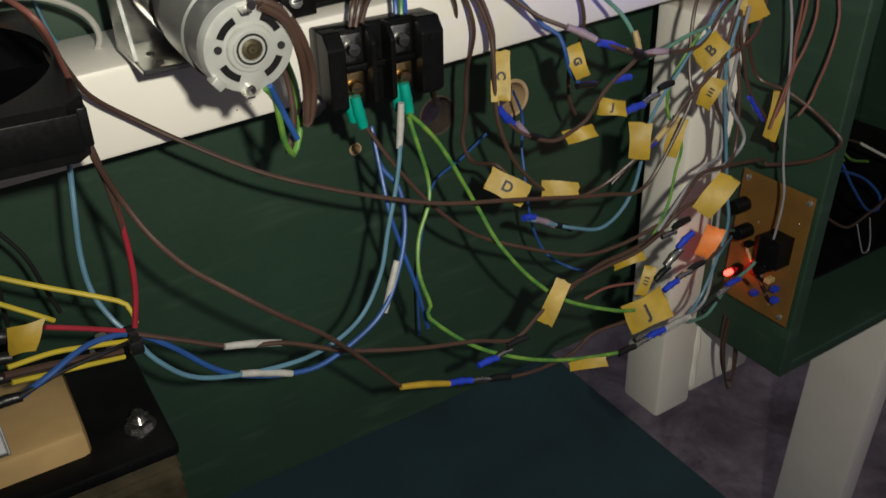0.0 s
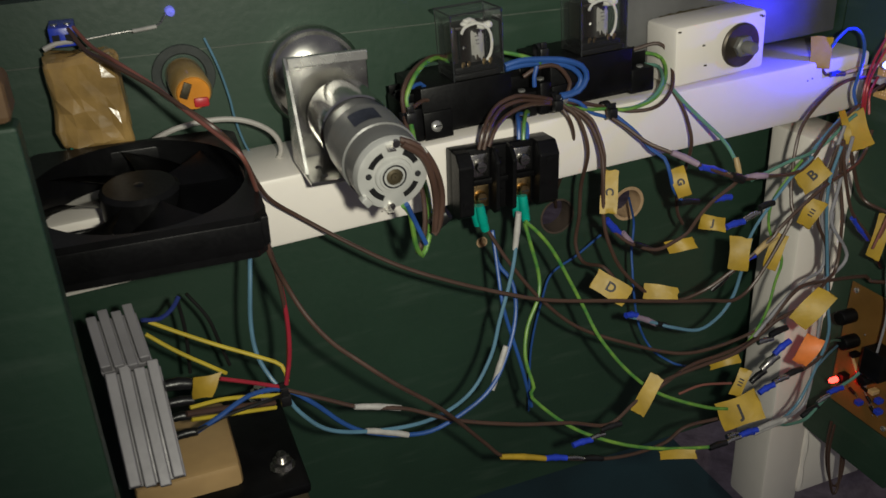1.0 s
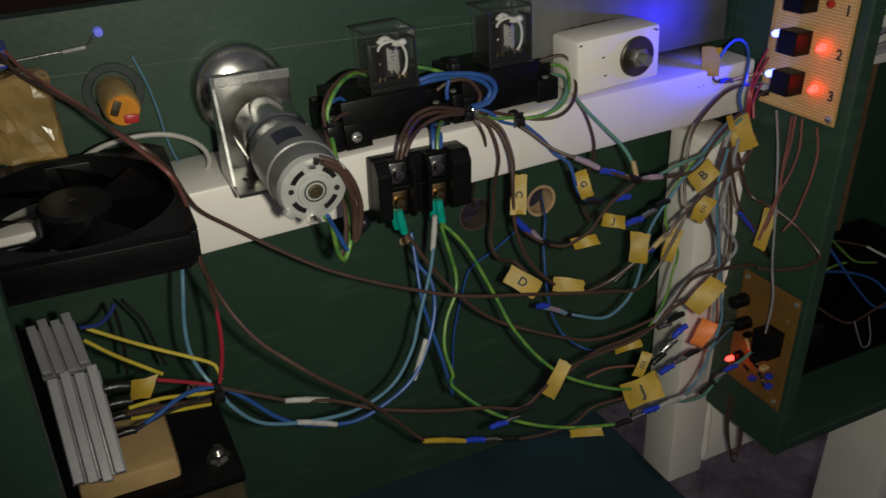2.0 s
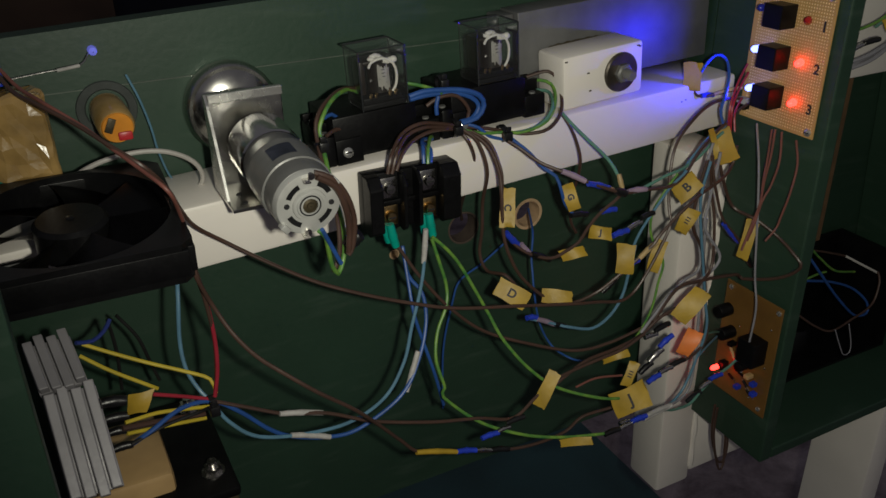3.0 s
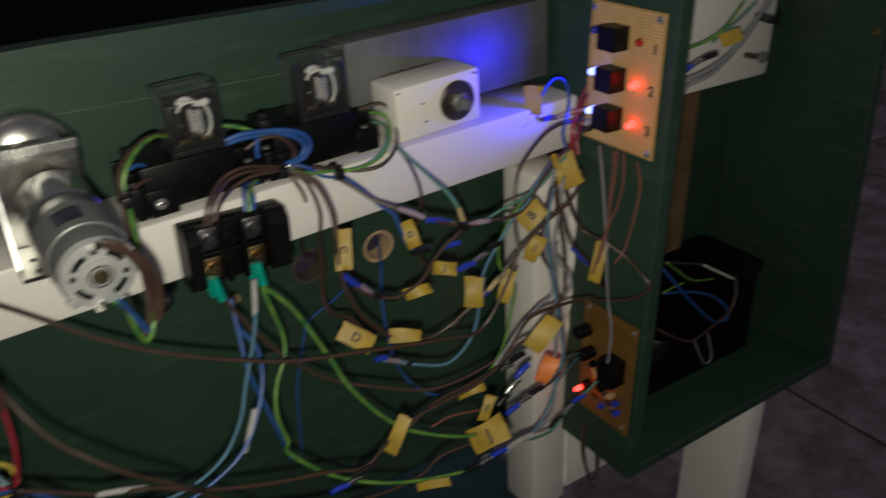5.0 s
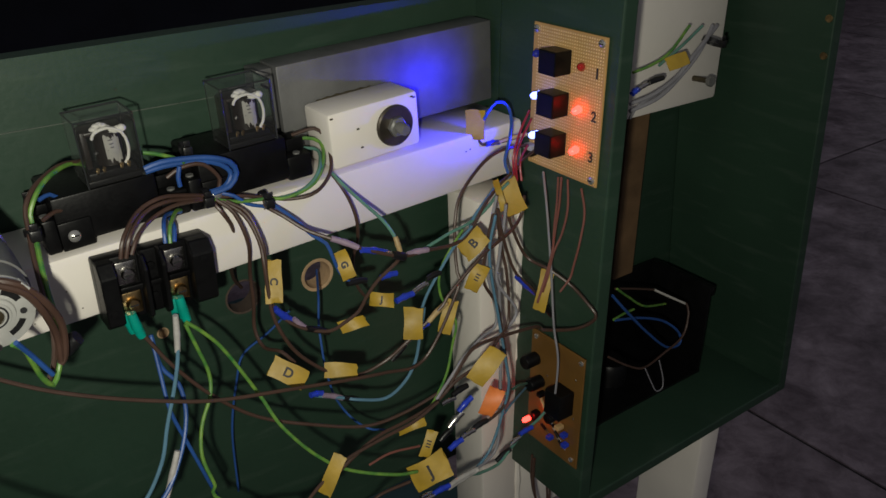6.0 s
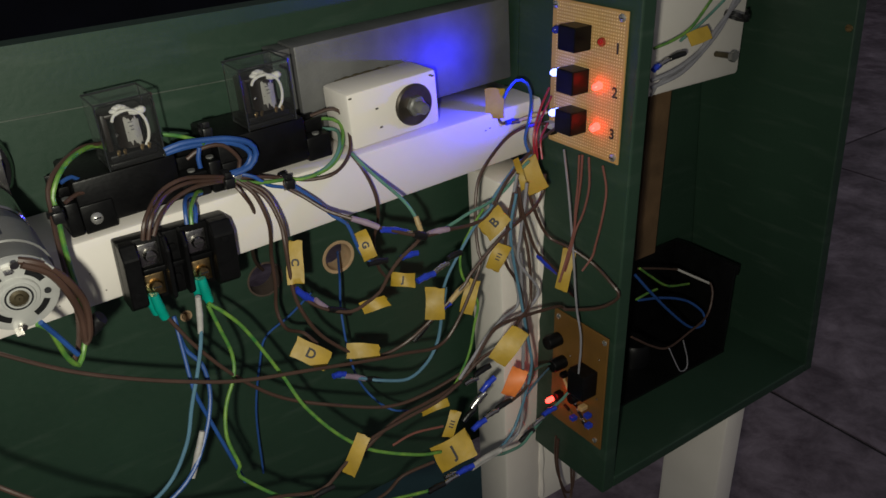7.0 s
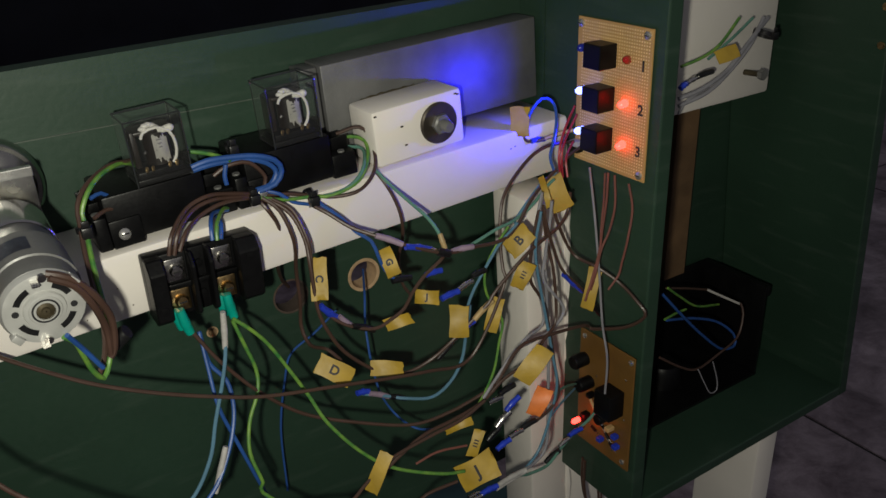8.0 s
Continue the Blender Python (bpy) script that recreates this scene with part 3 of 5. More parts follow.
def relay(x, y, z):
    """A clear relay on its socket: the origin is the case's lower front corner."""
    r = thing("relay", (x, y, z), "clear-cased relay plugged into a black screw socket", "relay", "relays on the rail")
    # socket: a tall body over a recessed foot, stepped down at both screw ends
    part("socket", boxed((-0.024, 0.0, -0.0310), (0.041, 0.050, -0.0003), 0.0012), BLACK, r, "black socket body")
    part("socket_foot", boxed((-0.030, 0.007, -0.0350), (0.058, 0.048, -0.0312), 0.0006), BLACK, r)
    part("socket_step", boxed((-0.033, -0.002, -0.0350), (-0.0242, 0.046, -0.0120), 0.0016), BLACK, r)
    part("socket_step", boxed((-0.0241, -0.0025, -0.0350), (-0.0040, -0.0002, -0.0160), 0.0008), BLACK, r)
    part("socket_step", boxed((0.0412, 0.001, -0.0350), (0.0605, 0.046, -0.0170), 0.0016), BLACK, r)
    for yy in (0.006, 0.020, 0.034):
        part("socket_screw", rodded((-0.0288, yy, -0.0120), (-0.0288, yy, -0.0108), 0.0026, seg=14), ZINC, r)
        part("socket_barrier", boxed((-0.0328, yy + 0.006, -0.0119), (-0.0244, yy + 0.0075, -0.0060), 0.0004), BLACK, r)
        part("socket_screw", rodded((0.0510, yy, -0.0170), (0.0510, yy, -0.0158), 0.0026, seg=14), ZINC, r)
        part("socket_barrier", boxed((0.0414, yy + 0.006, -0.0169), (0.0600, yy + 0.0075, -0.0080), 0.0004), BLACK, r)
    screw = part("clamp_screw", lathe(bmesh.new(), (-0.016, -0.0025, -0.026), (0, -1, 0.35), ((0.0038, 0.0), (0.0038, 0.0012), (0.0026, 0.0022), (0.0003, 0.0024)), 18), STEEL, r, "bright cross-head screw")
    part("slot", boxed((-0.0183, -0.0056, -0.0256), (-0.0137, -0.0047, -0.0248)), HOLESHADE, screw, smooth=False)
    w, d, h, z0 = 0.0355, 0.029, 0.0425, 0.0
    case = part("case", boxed((0, 0, 0), (w, d, h), 0.0010), CLEAR, r, "clear plastic relay case", smooth=False)
    case.visible_shadow = False
    # thin dark rods put the dark reflections of the clear edges into colour
    edges = [((0, y, h), (w, y, h)) for y in (0, d)] + [((x, 0, h), (x, d, h)) for x in (0, w)] + [((x, 0, 0), (x, 0, h)) for x in (0, w)]
    for a, b in edges:
        part("moulded_edge", rodded(a, b, 0.00055, seg=6), CASEEDGE, case, "dark reflection along an edge of the clear case, put in as colour")
    part("case_foot", boxed((0.0012, 0.0012, 0.0002), (w - 0.0012, d - 0.0012, 0.0035), 0.0004), BLACK, r)
    part("contact_base", boxed((0.003, 0.004, 0.0036), (w - 0.003, d - 0.003, 0.0075), 0.0005), BLACK, r)
    cx, cy = w / 2 + 0.003, 0.0165
    part("coil", rodded((cx, cy, 0.0085), (cx, cy, 0.030), 0.0086, seg=24), COIL, r, "dark relay coil")
    # torn paper on the coil: ragged along both edges
    bm = bmesh.new()
    rng = random.Random(5)
    cols = []
    for k in range(13):
        a = -0.45 + 1.15 * k / 12
        p = Vector((cx + 0.0089 * math.sin(a), cy - 0.0089 * math.cos(a), 0))
        low, top = 0.0105 + rng.uniform(0, 0.004) - 0.003 * k / 12, 0.0285 + rng.uniform(-0.003, 0.001)
        cols.append([bm.verts.new(p + Vector((0, -0.0004 * math.sin(9 * f + k), low + (top - low) * f))) for f in (0, 0.35, 0.7, 1)])
    for p, q in zip(cols, cols[1:]):
        for f in range(3):
            bm.faces.new((p[f], q[f], q[f + 1], p[f + 1]))
    bmesh.ops.solidify(bm, geom=list(bm.faces), thickness=0.0003)
    label = part("coil_label", bm, PAPER, r, "torn white label round the coil")
    for k, f in enumerate((0.0255, 0.0230, 0.0205)):
        part("print_bar", boxed((cx - 0.0016 + 0.0004 * k, 0.0069, f - 0.0004), (cx + 0.0014, 0.0073, f + 0.0004)), GREYFIN, label, "faint grey print", smooth=False)
    part("yoke", boxed((0.006, 0.007, 0.0305), (0.031, 0.026, 0.0330), 0.0006), COIL, r, "steel yoke")
    part("armature", boxed((0.0040, 0.009, 0.009), (0.0075, 0.024, 0.0330), 0.0006), COIL, r)
    # smeared white lacquer over the top of the coil
    bm = bmesh.new()
    for k in range(9):
        f = k / 8
        m = pose(0.0125 + 0.0165 * f, 0.0075 + 0.002 * math.sin(4 * f), 0.0345 + 0.0016 * math.sin(7 * f) - 0.0035 * f * f, 0, 20 * f, 0) @ Matrix.Diagonal((0.0029, 0.0022, 0.0017 + 0.0008 * f, 1))
        bmesh.ops.create_icosphere(bm, subdivisions=2, radius=1.0, matrix=m)
    part("lacquer", bm, PAPER, r, "smeared white lacquer")
    part("rivet", rodded((0.0105, 0.0075, 0.0185), (0.0115, 0.0072, 0.0200), 0.0012, seg=10), CRIMPMETAL, r, "small bright rivet")
    for bx in (0.0075, 0.0115, 0.0225, 0.0270):
        part("contact", boxed((bx, 0.0040, 0.0060), (bx + 0.0020, 0.0046, 0.0095), 0.0003), BRASS, r, "brass contact blade")
        part("contact_rivet", rodded((bx + 0.001, 0.0039, 0.0100), (bx + 0.001, 0.0027, 0.0100), 0.0011, seg=10), BRASS, r, "bright contact rivet")
    turns = [(0.0100, 0.0070, 0.0285), (0.0120, 0.0058, 0.0325), (cx - 0.001, 0.0045, 0.0345), (cx + 0.0070, 0.0046, 0.0300), (cx + 0.0095, 0.0050, 0.0215), (cx + 0.0085, 0.0055, 0.0135), (cx + 0.0060, 0.0065, 0.0090)]
    part("lead", sweep(bmesh.new(), smooth_line(turns), 0.0010), PAPER, r, "white coil lead")
    r.rotation_euler = (0, radians(-3), 0)
    return r


relay(0.405, 0.578, 1.0420)
relay(0.4985, 0.577, 1.0480)


def control_box():
    b = thing("switch_box", (0.5755, 0.574, 1.0165), "white enamelled steel box with a dark round knob", "box")
    part("shell", boxed((0, 0, 0), (0.0795, 0.0375, 0.0437), 0.0035), WHITE, b)
    c = Vector((0.0560, -0.0002, 0.0215))
    part("washer", lathe(bmesh.new(), c, (0, -1, 0), ((0.0003, 0.0024), (0.0150, 0.0024), (0.0162, 0.0012), (0.0162, -0.0005)), 40), material("bronzed_washer", (0.10, 0.085, 0.07), 0.4, 0.7, 0.3, 60), b, "dark worn metal washer")
    part("nut", lathe(bmesh.new(), c, (0, -1, 0), ((0.0080, 0.0020), (0.0080, 0.006), (0.0065, 0.0072), (0.0003, 0.0072)), 6), ZINC, b, "dull hexagon nut")
    part("bolt_end", lathe(bmesh.new(), c, (0, -1, 0), ((0.0045, 0.006), (0.0045, 0.0145), (0.0035, 0.0160), (0.0003, 0.0160)), 20), ZINC, b, "bolt end")
    for x, z in ((0.003, 0.0400), (0.0755, 0.0390), (0.0735, 0.0400), (0.024, 0.027), (0.026, 0.012)):
        part("chip", boxed((x - 0.0012, -0.0006, z - 0.0006), (x + 0.0012, 0.0004, z + 0.0006), 0.0003), RUST, b, "rusty chip in the enamel")
    part("worn_edge", sweep(bmesh.new(), smooth_line([(0.012, 0.0372, 0.0427), (0.03, 0.0376, 0.0431), (0.046, 0.0372, 0.0430), (0.060, 0.0374, 0.0426)]), lambda t: 0.0009 + 0.0005 * math.sin(t * 40)), RUST, b, "brown gap of old filler along the back edge")
    b.rotation_euler = (0, radians(-4.2), 0)


control_box()
alu = thing("aluminium_bar", (0.557, 0.612, 1.0220), "dull aluminium box section fixed to the green board over the rail", "bar")
part("section", boxed((0, 0, 0), (0.2010, 0.0275, 0.0685), 0.0012), ALU, alu)
part("end_lip", boxed((-0.013, 0.006, 0.004), (-0.0003, 0.0275, 0.067), 0.001), ALU, alu)
alu.rotation_euler = (0, radians(-3), 0)

# ---- circuit boards on the side board ----
def perf_board():
    b = thing("perforated_board", (0.7595, 0.52, 1.049), "tan perforated circuit board with three black relays, screwed to green wood", "circuit board")
    part("plate", boxed((-0.0020, -0.0390, -0.0595), (-0.0004, 0.0410, 0.0585), 0.0003), PERF, b, smooth=False)
    bm = bmesh.new()
    for i in range(29):
        for j in range(45):
            y, z = -0.036 + i * 0.00254, -0.0560 + j * 0.00254
            s = 0.0006
            bm.faces.new([bm.verts.new((-0.00212, y + dy * s, z + dz * s)) for dy, dz in ((-1, -1), (1, -1), (1, 1), (-1, 1))])
    holes = part("perforated_grid", bm, material("perforation", (0.85, 0.62, 0.34), 0.6, 0, 0.2, 200), b, "grid of small holes", smooth=False)
    holes["kind"] = "stuff"
    for y, z in ((-0.034, 0.0535), (-0.034, -0.0545), (0.037, 0.0535)):
        s = part("screw", lathe(bmesh.new(), (-0.002, y, z), (-1, 0, 0), ((0.0034, 0.0), (0.0032, 0.0014), (0.0018, 0.0022), (0.0003, 0.0023)), 18), STEEL, b, "bright steel screw")
        part("slot", boxed((-0.0046, y - 0.002, z - 0.0004), (-0.0041, y + 0.002, z + 0.0004)), HOLESHADE, s, smooth=False)
    for k, z in enumerate((0.0340, 0.0005, -0.0325)):
        cube = part("relay_cube", boxed((-0.0200, -0.0035, z - 0.0095), (-0.0022, 0.0155, z + 0.0095), 0.0008), BLACK, b, "black cube relay", smooth=False)
        lit = k > 0
        part("blue_diode", lathe(bmesh.new(), (-0.0125, 0.0200, z + 0.004), (-1, 0, 0.1), ((0.0036, 0.0), (0.0036, 0.0005), (0.0030, 0.001), (0.0030, 0.0062), (0.0020, 0.0082), (0.0003, 0.0090)), 20), BLUELED if lit else BLUEDIM, b, "lit blue diode" if lit else "unlit blue diode")
        part("diode_leg", rodded((-0.002, 0.0200, z + 0.003), (-0.0125, 0.0200, z + 0.004), 0.0004, seg=6), CRIMPMETAL, b)
        tip = (-1, -0.45, 0.1) if lit else (-1, -0.8, 0.3)
        part("red_diode", lathe(bmesh.new(), (-0.0035, -0.0155, z - 0.001), tip, ((0.0034, 0.0), (0.0034, 0.0005), (0.0029, 0.001), (0.0029, 0.0078), (0.0020, 0.0098), (0.0003, 0.0105)), 20), REDLED if lit else CLEARDIM, b, "lit red diode" if lit else "unlit red diode")
        letter(str(k + 1), pose(-0.0023, -0.0310, z - 0.004) @ Matrix(((0, 0, -1, 0), (-1, 0, 0, 0), (0, 1, 0, 0), (0, 0, 0, 1))), 0.0115, b, "numeral")
    for k in range(6):
        part("screw_terminal", boxed((-0.0095, 0.0300, -0.052 + 0.0052 * k), (-0.0022, 0.0395, -0.0472 + 0.0052 * k), 0.0005), SLEEVE["white"] if k % 2 else BLACK, b, smooth=False) if k < 2 else None


perf_board()


def lower_board():
    b = thing("etched_board", (0.7555, 0.507, 0.774), "amber etched circuit board with loose components, screwed to green wood", "circuit board")
    part("plate", boxed((-0.0020, -0.0350, -0.0620), (-0.0004, 0.0330, 0.0590), 0.0004), PCB, b, smooth=False)
    for y, z in ((-0.0310, 0.0535), (-0.0280, -0.055), (0.027, 0.0530)):
        part("screw", lathe(bmesh.new(), (-0.002, y, z), (-1, 0, 0), ((0.0026, 0.0), (0.0024, 0.001), (0.0003, 0.0016)), 16), STEEL, b, "bright steel screw")
    part("relay_cube", boxed((-0.0200, -0.0260, -0.0050), (-0.0022, -0.0060, 0.0205), 0.0008), BLACK, b, "black cube relay", smooth=False)
    for y, z, r in ((0.026, 0.029, 0.0065), (0.018, 0.008, 0.0062), (-0.008, -0.014, 0.0050)):
        part("capacitor", lathe(bmesh.new(), (-0.002, y, z), (-1, 0, 0), ((r, 0.0), (r, 0.014), (r * 0.9, 0.015), (0.0003, 0.0148)), 24), BLACK, b, "dark electrolytic capacitor")
    part("diode_holder", boxed((-0.010, 0.0150, -0.0350), (-0.0022, 0.0215, -0.0260), 0.0006), BLACK, b)
    for y, z, a in ((-0.010, -0.036, 35), (-0.016, -0.043, 30), (0.008, -0.0385, 20), (-0.004, -0.029, 10), (0.013, -0.010, 60), (0.010, -0.014, 60)):
        m = pose(-0.0045, y, z, a, 0, 0)
        res = part("resistor", rodded(m @ Vector((0, -0.0035, 0)), m @ Vector((0, 0.0035, 0)), 0.0014, seg=10), KRAFT if a == 60 else BLACK, b, "small resistor")
        part("lead", rodded(m @ Vector((0, -0.0075, 0)), m @ Vector((0, 0.0075, 0)), 0.0003, seg=6), CRIMPMETAL, res)
    part("red_diode", lathe(bmesh.new(), (-0.014, 0.0185, -0.0300), (-1, -0.1, 0.1), ((0.0026, 0.0), (0.0026, 0.006), (0.0018, 0.008), (0.0003, 0.0087)), 20), REDLED, b, "lit red diode")
    part("diode_leg", rodded((-0.014, 0.0185, -0.0300), (-0.002, 0.0185, -0.0300), 0.0004, seg=6), CRIMPMETAL, b)
    rnd = random.Random(11)
    for y, z in ((-0.020, -0.030), (-0.014, -0.024), (-0.002, -0.044), (0.004, -0.020), (-0.022, -0.040), (0.012, -0.002)):
        tall = rnd.uniform(0.004, 0.009)
        part("component", boxed((-0.0022 - tall, y - 0.0028, z - 0.0022), (-0.0022, y + 0.0028, z + 0.0022), 0.0008), (BLACK, KRAFT, SLEEVE["blue"])[rnd.randrange(3)], b, "small soldered component", smooth=False)
    # small tinned dots added as glints on the board
    for y, z in ((-0.026, 0.033), (-0.0265, -0.009), (-0.015, -0.050), (0.010, 0.018)):
        part("solder_spot", rodded((-0.0021, y, z), (-0.0026, y, z), 0.0010, 0.0004, 10), CRIMPMETAL, b)


lower_board()

# ---- end compartment ----
def black_bin():
    b = thing("black_bin", (0.812, 0.542, 0.6685), "black plastic housing with loose wires, on the base board", "housing")
    w, d, h, t = 0.220, 0.089, 0.115, 0.003
    part("bottom", boxed((0, 0, 0), (w, d, t)), FANBLACK, b)
    part("back_wall", boxed((0, d - t, t), (w, d, h), 0.0008), FANBLACK, b)
    part("side_wall", boxed((w - t, 0, t), (w, d - t, h), 0.0008), FANBLACK, b)
    part("side_wall", boxed((0, 0, t), (t, d - t, h), 0.0008), FANBLACK, b)
    part("lip", boxed((w + 0.0002, -0.001, h - 0.012), (w + 0.005, d, h), 0.0008), FANBLACK, b)
    part("hub", lathe(bmesh.new(), (w * 0.55, d * 0.6, t), (0, 0, 1), ((0.022, 0.0), (0.021, 0.022), (0.018, 0.026), (0.0003, 0.026)), 28), BLACK, b)


black_bin()
tagged(structure("rail_end", boxed((0.7755, 0.571, 0.997), (1.026, 0.6385, 1.20), 0.004), WHITE, "white enamelled steel plate in the compartment", "plate", True))
bolt = thing("bolt", (0.985, 0.571, 1.024), "rusty hexagon bolt through the white plate", "bolt")
part("shank", rodded((0, 0, 0), (0, -0.018, 0.001), 0.0028, seg=14), RUST, bolt)
part("head", rodded((0, -0.018, 0.001), (0, -0.0225, 0.0012), 0.0055, seg=6), ZINC, bolt, smooth=False)
for z in (1.090, 1.055):
    s = thing("screw", (1.0865 - 0.095 * (z - 0.656), 0.476, z), "brass screw head in the green end board", "screw", "end board screws")
    part("head", rodded((0.0018, 0, 0), (-0.0006, 0, 0), 0.0042, 0.0034, 16), BRASS, s)

# ---- left end ----
def transformer():
    t = thing("transformer", (0.165, 0.485, 0.755), "open steel-core transformer wound under kraft paper", "transformer")
    part("core", boxed((0.0, 0.0, 0.0), (0.098, 0.110, 0.070), 0.001), RUST, t, "brown lamination stack")
    for k in range(9):
        part("lamination", boxed((-0.0006, -0.0006, 0.006 + 0.007 * k), (0.0986, 0.1106, 0.0072 + 0.007 * k)), RUST, t, smooth=False)
    part("frame_strap", boxed((-0.002, -0.002, 0.0702), (0.100, 0.112, 0.0785), 0.0025), BLACK, t, "black painted clamp frame")
    part("winding", boxed((0.0, 0.010, 0.012), (0.062, 0.086, 0.094), 0.004, pose(0, 0, 0, -3, 0, 0)), KRAFT, t, "winding wrapped in kraft paper")
    for x, y in ((0.087, 0.020), (0.087, 0.098), (0.008, 0.102)):
        bolt = part("bolt", rodded((x, y, 0.0785), (x, y, 0.0845), 0.0062, seg=6), CRIMPMETAL, t, "zinc hexagon bolt", smooth=False)
        part("thread_end", rodded((x, y, 0.0845), (x, y, 0.0885), 0.0032, seg=14), CRIMPMETAL, bolt)
        part("washer", rodded((x, y, 0.0785), (x, y, 0.0797), 0.0080, seg=20), CRIMPMETAL, bolt)


transformer()


def heat_sink(corner, across, down, fins, n_label):
    """A finned plate: corner, the way across its fins, and the way along them."""
    corner, across, down = Vector(corner), Vector(across), Vector(down)
    x, z = across.normalized(), down.normalized()
    y = z.cross(x).normalized()
    if y.y > 0:
        y = -y
    m = Matrix((x, y, z)).transposed().to_4x4()
    m.translation = corner
    h = thing("heat_sink", corner, n_label, "heat sink", "heat sinks")
    m.translation = (0, 0, 0)
    w, l = across.length, down.length
    part("base_plate", boxed((0, -0.004, 0), (w, 0, l), 0.0005, m), GREYFIN, h)
    for k in range(fins):
        c = w * (k + 0.5) / fins
        part("fin", boxed((c - w / fins * 0.40, 0.0002, -0.0030 * (k % 2)), (c + w / fins * 0.40, 0.0062, l + 0.0015 * ((k * 7) % 3)), 0.0007, m), GREYFIN, h, smooth=False)


heat_sink((0.1594, 0.5350, 0.9453), (0.0269, -0.0000, 0.0011), (0.0042, -0.0300, -0.0163), 4, "upper grey finned heat sink beside the green board")
heat_sink((0.1645, 0.5050, 0.9272), (0.0294, 0.0000, -0.0011), (0.0022, -0.0430, -0.0453), 4, "long grey finned heat sink beside the transformer")


def taped_module():
    b = thing("taped_module", (0.164, 0.602, 1.024), "small board wrapped in crumpled amber tape on the green board", "module")
    bm = boxed((0, 0, 0), (0.040, 0.030, 0.055), 0.004)
    bmesh.ops.subdivide_edges(bm, edges=list(bm.edges), cuts=4, use_grid_fill=True)
    for v in bm.verts:
        v.co += Vector((noise.noise(v.co * 130), noise.noise(v.co * 120 + Vector((5, 0, 0))), noise.noise(v.co * 110))) * 0.0030
    part("tape", bm, TAPE, b, smooth=False)
    part("board_edge", boxed((0.004, 0.006, -0.0035), (0.034, 0.0075, 0.001)), SLEEVE["teal"], b, "green board edge", smooth=False)
    for k in range(4):
        part("pin_header", boxed((0.006 + 0.006 * k, 0.002, -0.006), (0.010 + 0.006 * k, 0.0055, -0.0015), 0.0004), SLEEVE["teal"], b, smooth=False)


taped_module()
plug = thing("blue_terminal", (0.177, 0.617, 1.084), "small blue screw terminal with two brown wires", "terminal")
part("housing", boxed((-0.0065, -0.006, 0), (0.0075, 0.0225, 0.011), 0.0008), SLEEVE["blue"], plug)
for x in (-0.003, 0.004):
    part("screw", rodded((x, 0.002, 0.011), (x, 0.002, 0.0118), 0.002, seg=12), CRIMPMETAL, plug)
    part("opening", boxed((x - 0.002, -0.0064, 0.002), (x + 0.002, -0.0058, 0.007)), HOLESHADE, plug, smooth=False)

dial = thing("orange_plug", (0.242, 0.6395, 1.053), "cylinder wrapped in amber and red tape, in a drilled hole", "plug")
part("rim", lathe(bmesh.new(), (0, 0, 0), (0, -1, 0), ((0.0135, 0.0), (0.0145, 0.0012), (0.0195, 0.001), (0.020, 0.0)), 32), material("grey_smudge_rim", (0.035, 0.042, 0.040), 0.7), dial, "grey smudged rim")
part("body", lathe(bmesh.new(), (0, 0, 0), (0.05, -1, -0.12), ((0.0118, 0.0), (0.0122, 0.012), (0.0120, 0.030), (0.0108, 0.032), (0.0003, 0.0322)), 32), TAPE, dial, "amber tape wrap")
part("face", rodded((0.0016, -0.0319, -0.0040), (0.0017, -0.0332, -0.0041), 0.0104, 0.0098, 28), material("orange_face", (0.70, 0.27, 0.03), 0.35), dial, "orange face")
part("red_mark", boxed((0.001, -0.0345, -0.0125), (0.010, -0.0330, -0.0068), 0.0012), REDPAINT, dial, "red mark")
part("pointer", boxed((-0.0045, -0.0352, -0.0075), (0.0005, -0.0336, 0.0025), 0.0005, pose(0, 0, 0, 0, 25, 0)), RUST, dial)

lone = thing("blue_diode", (0.240, 0.6395, 1.094), "faint blue diode in the green board with bare legs", "diode")
part("lens", lathe(bmesh.new(), (0, 0, 0), (0, -1, 0), ((0.003, 0.0), (0.003, 0.002), (0.0026, 0.006), (0.0003, 0.008)), 16), DIMBLUELED, lone)
part("leg", sweep(bmesh.new(), smooth_line([(-0.002, -0.004, 0), (-0.010, -0.010, -0.007), (-0.030, -0.012, -0.008), (-0.052, -0.012, -0.010)]), 0.0005), CRIMPMETAL, lone)
part("tape_wrap", rodded((-0.010, -0.010, -0.007), (-0.024, -0.012, -0.008), 0.0012), SLEEVE["white"], lone)


def cable_tie(p, way, r):
    """A black nylon tie drawn round a bundle."""
    t = thing("cable_tie", p, "black nylon cable tie round a wire bundle", "cable tie", "cable ties")
    part("band", lathe(bmesh.new(), Vector(way).normalized() * -0.002, way, ((r, 0), (r + 0.0012, 0), (r + 0.0012, 0.004), (r, 0.004), (r, 0)), 20), HEAT, t)
    part("lock", boxed((-0.0032, -r - 0.0055, -0.0036), (0.0032, -r - 0.0005, 0.0036), 0.0008), HEAT, t)
    part("tail", boxed((-0.0022, -r - 0.0040, 0.0037), (0.0022, -r - 0.0026, 0.0075), 0.0004), HEAT, t)


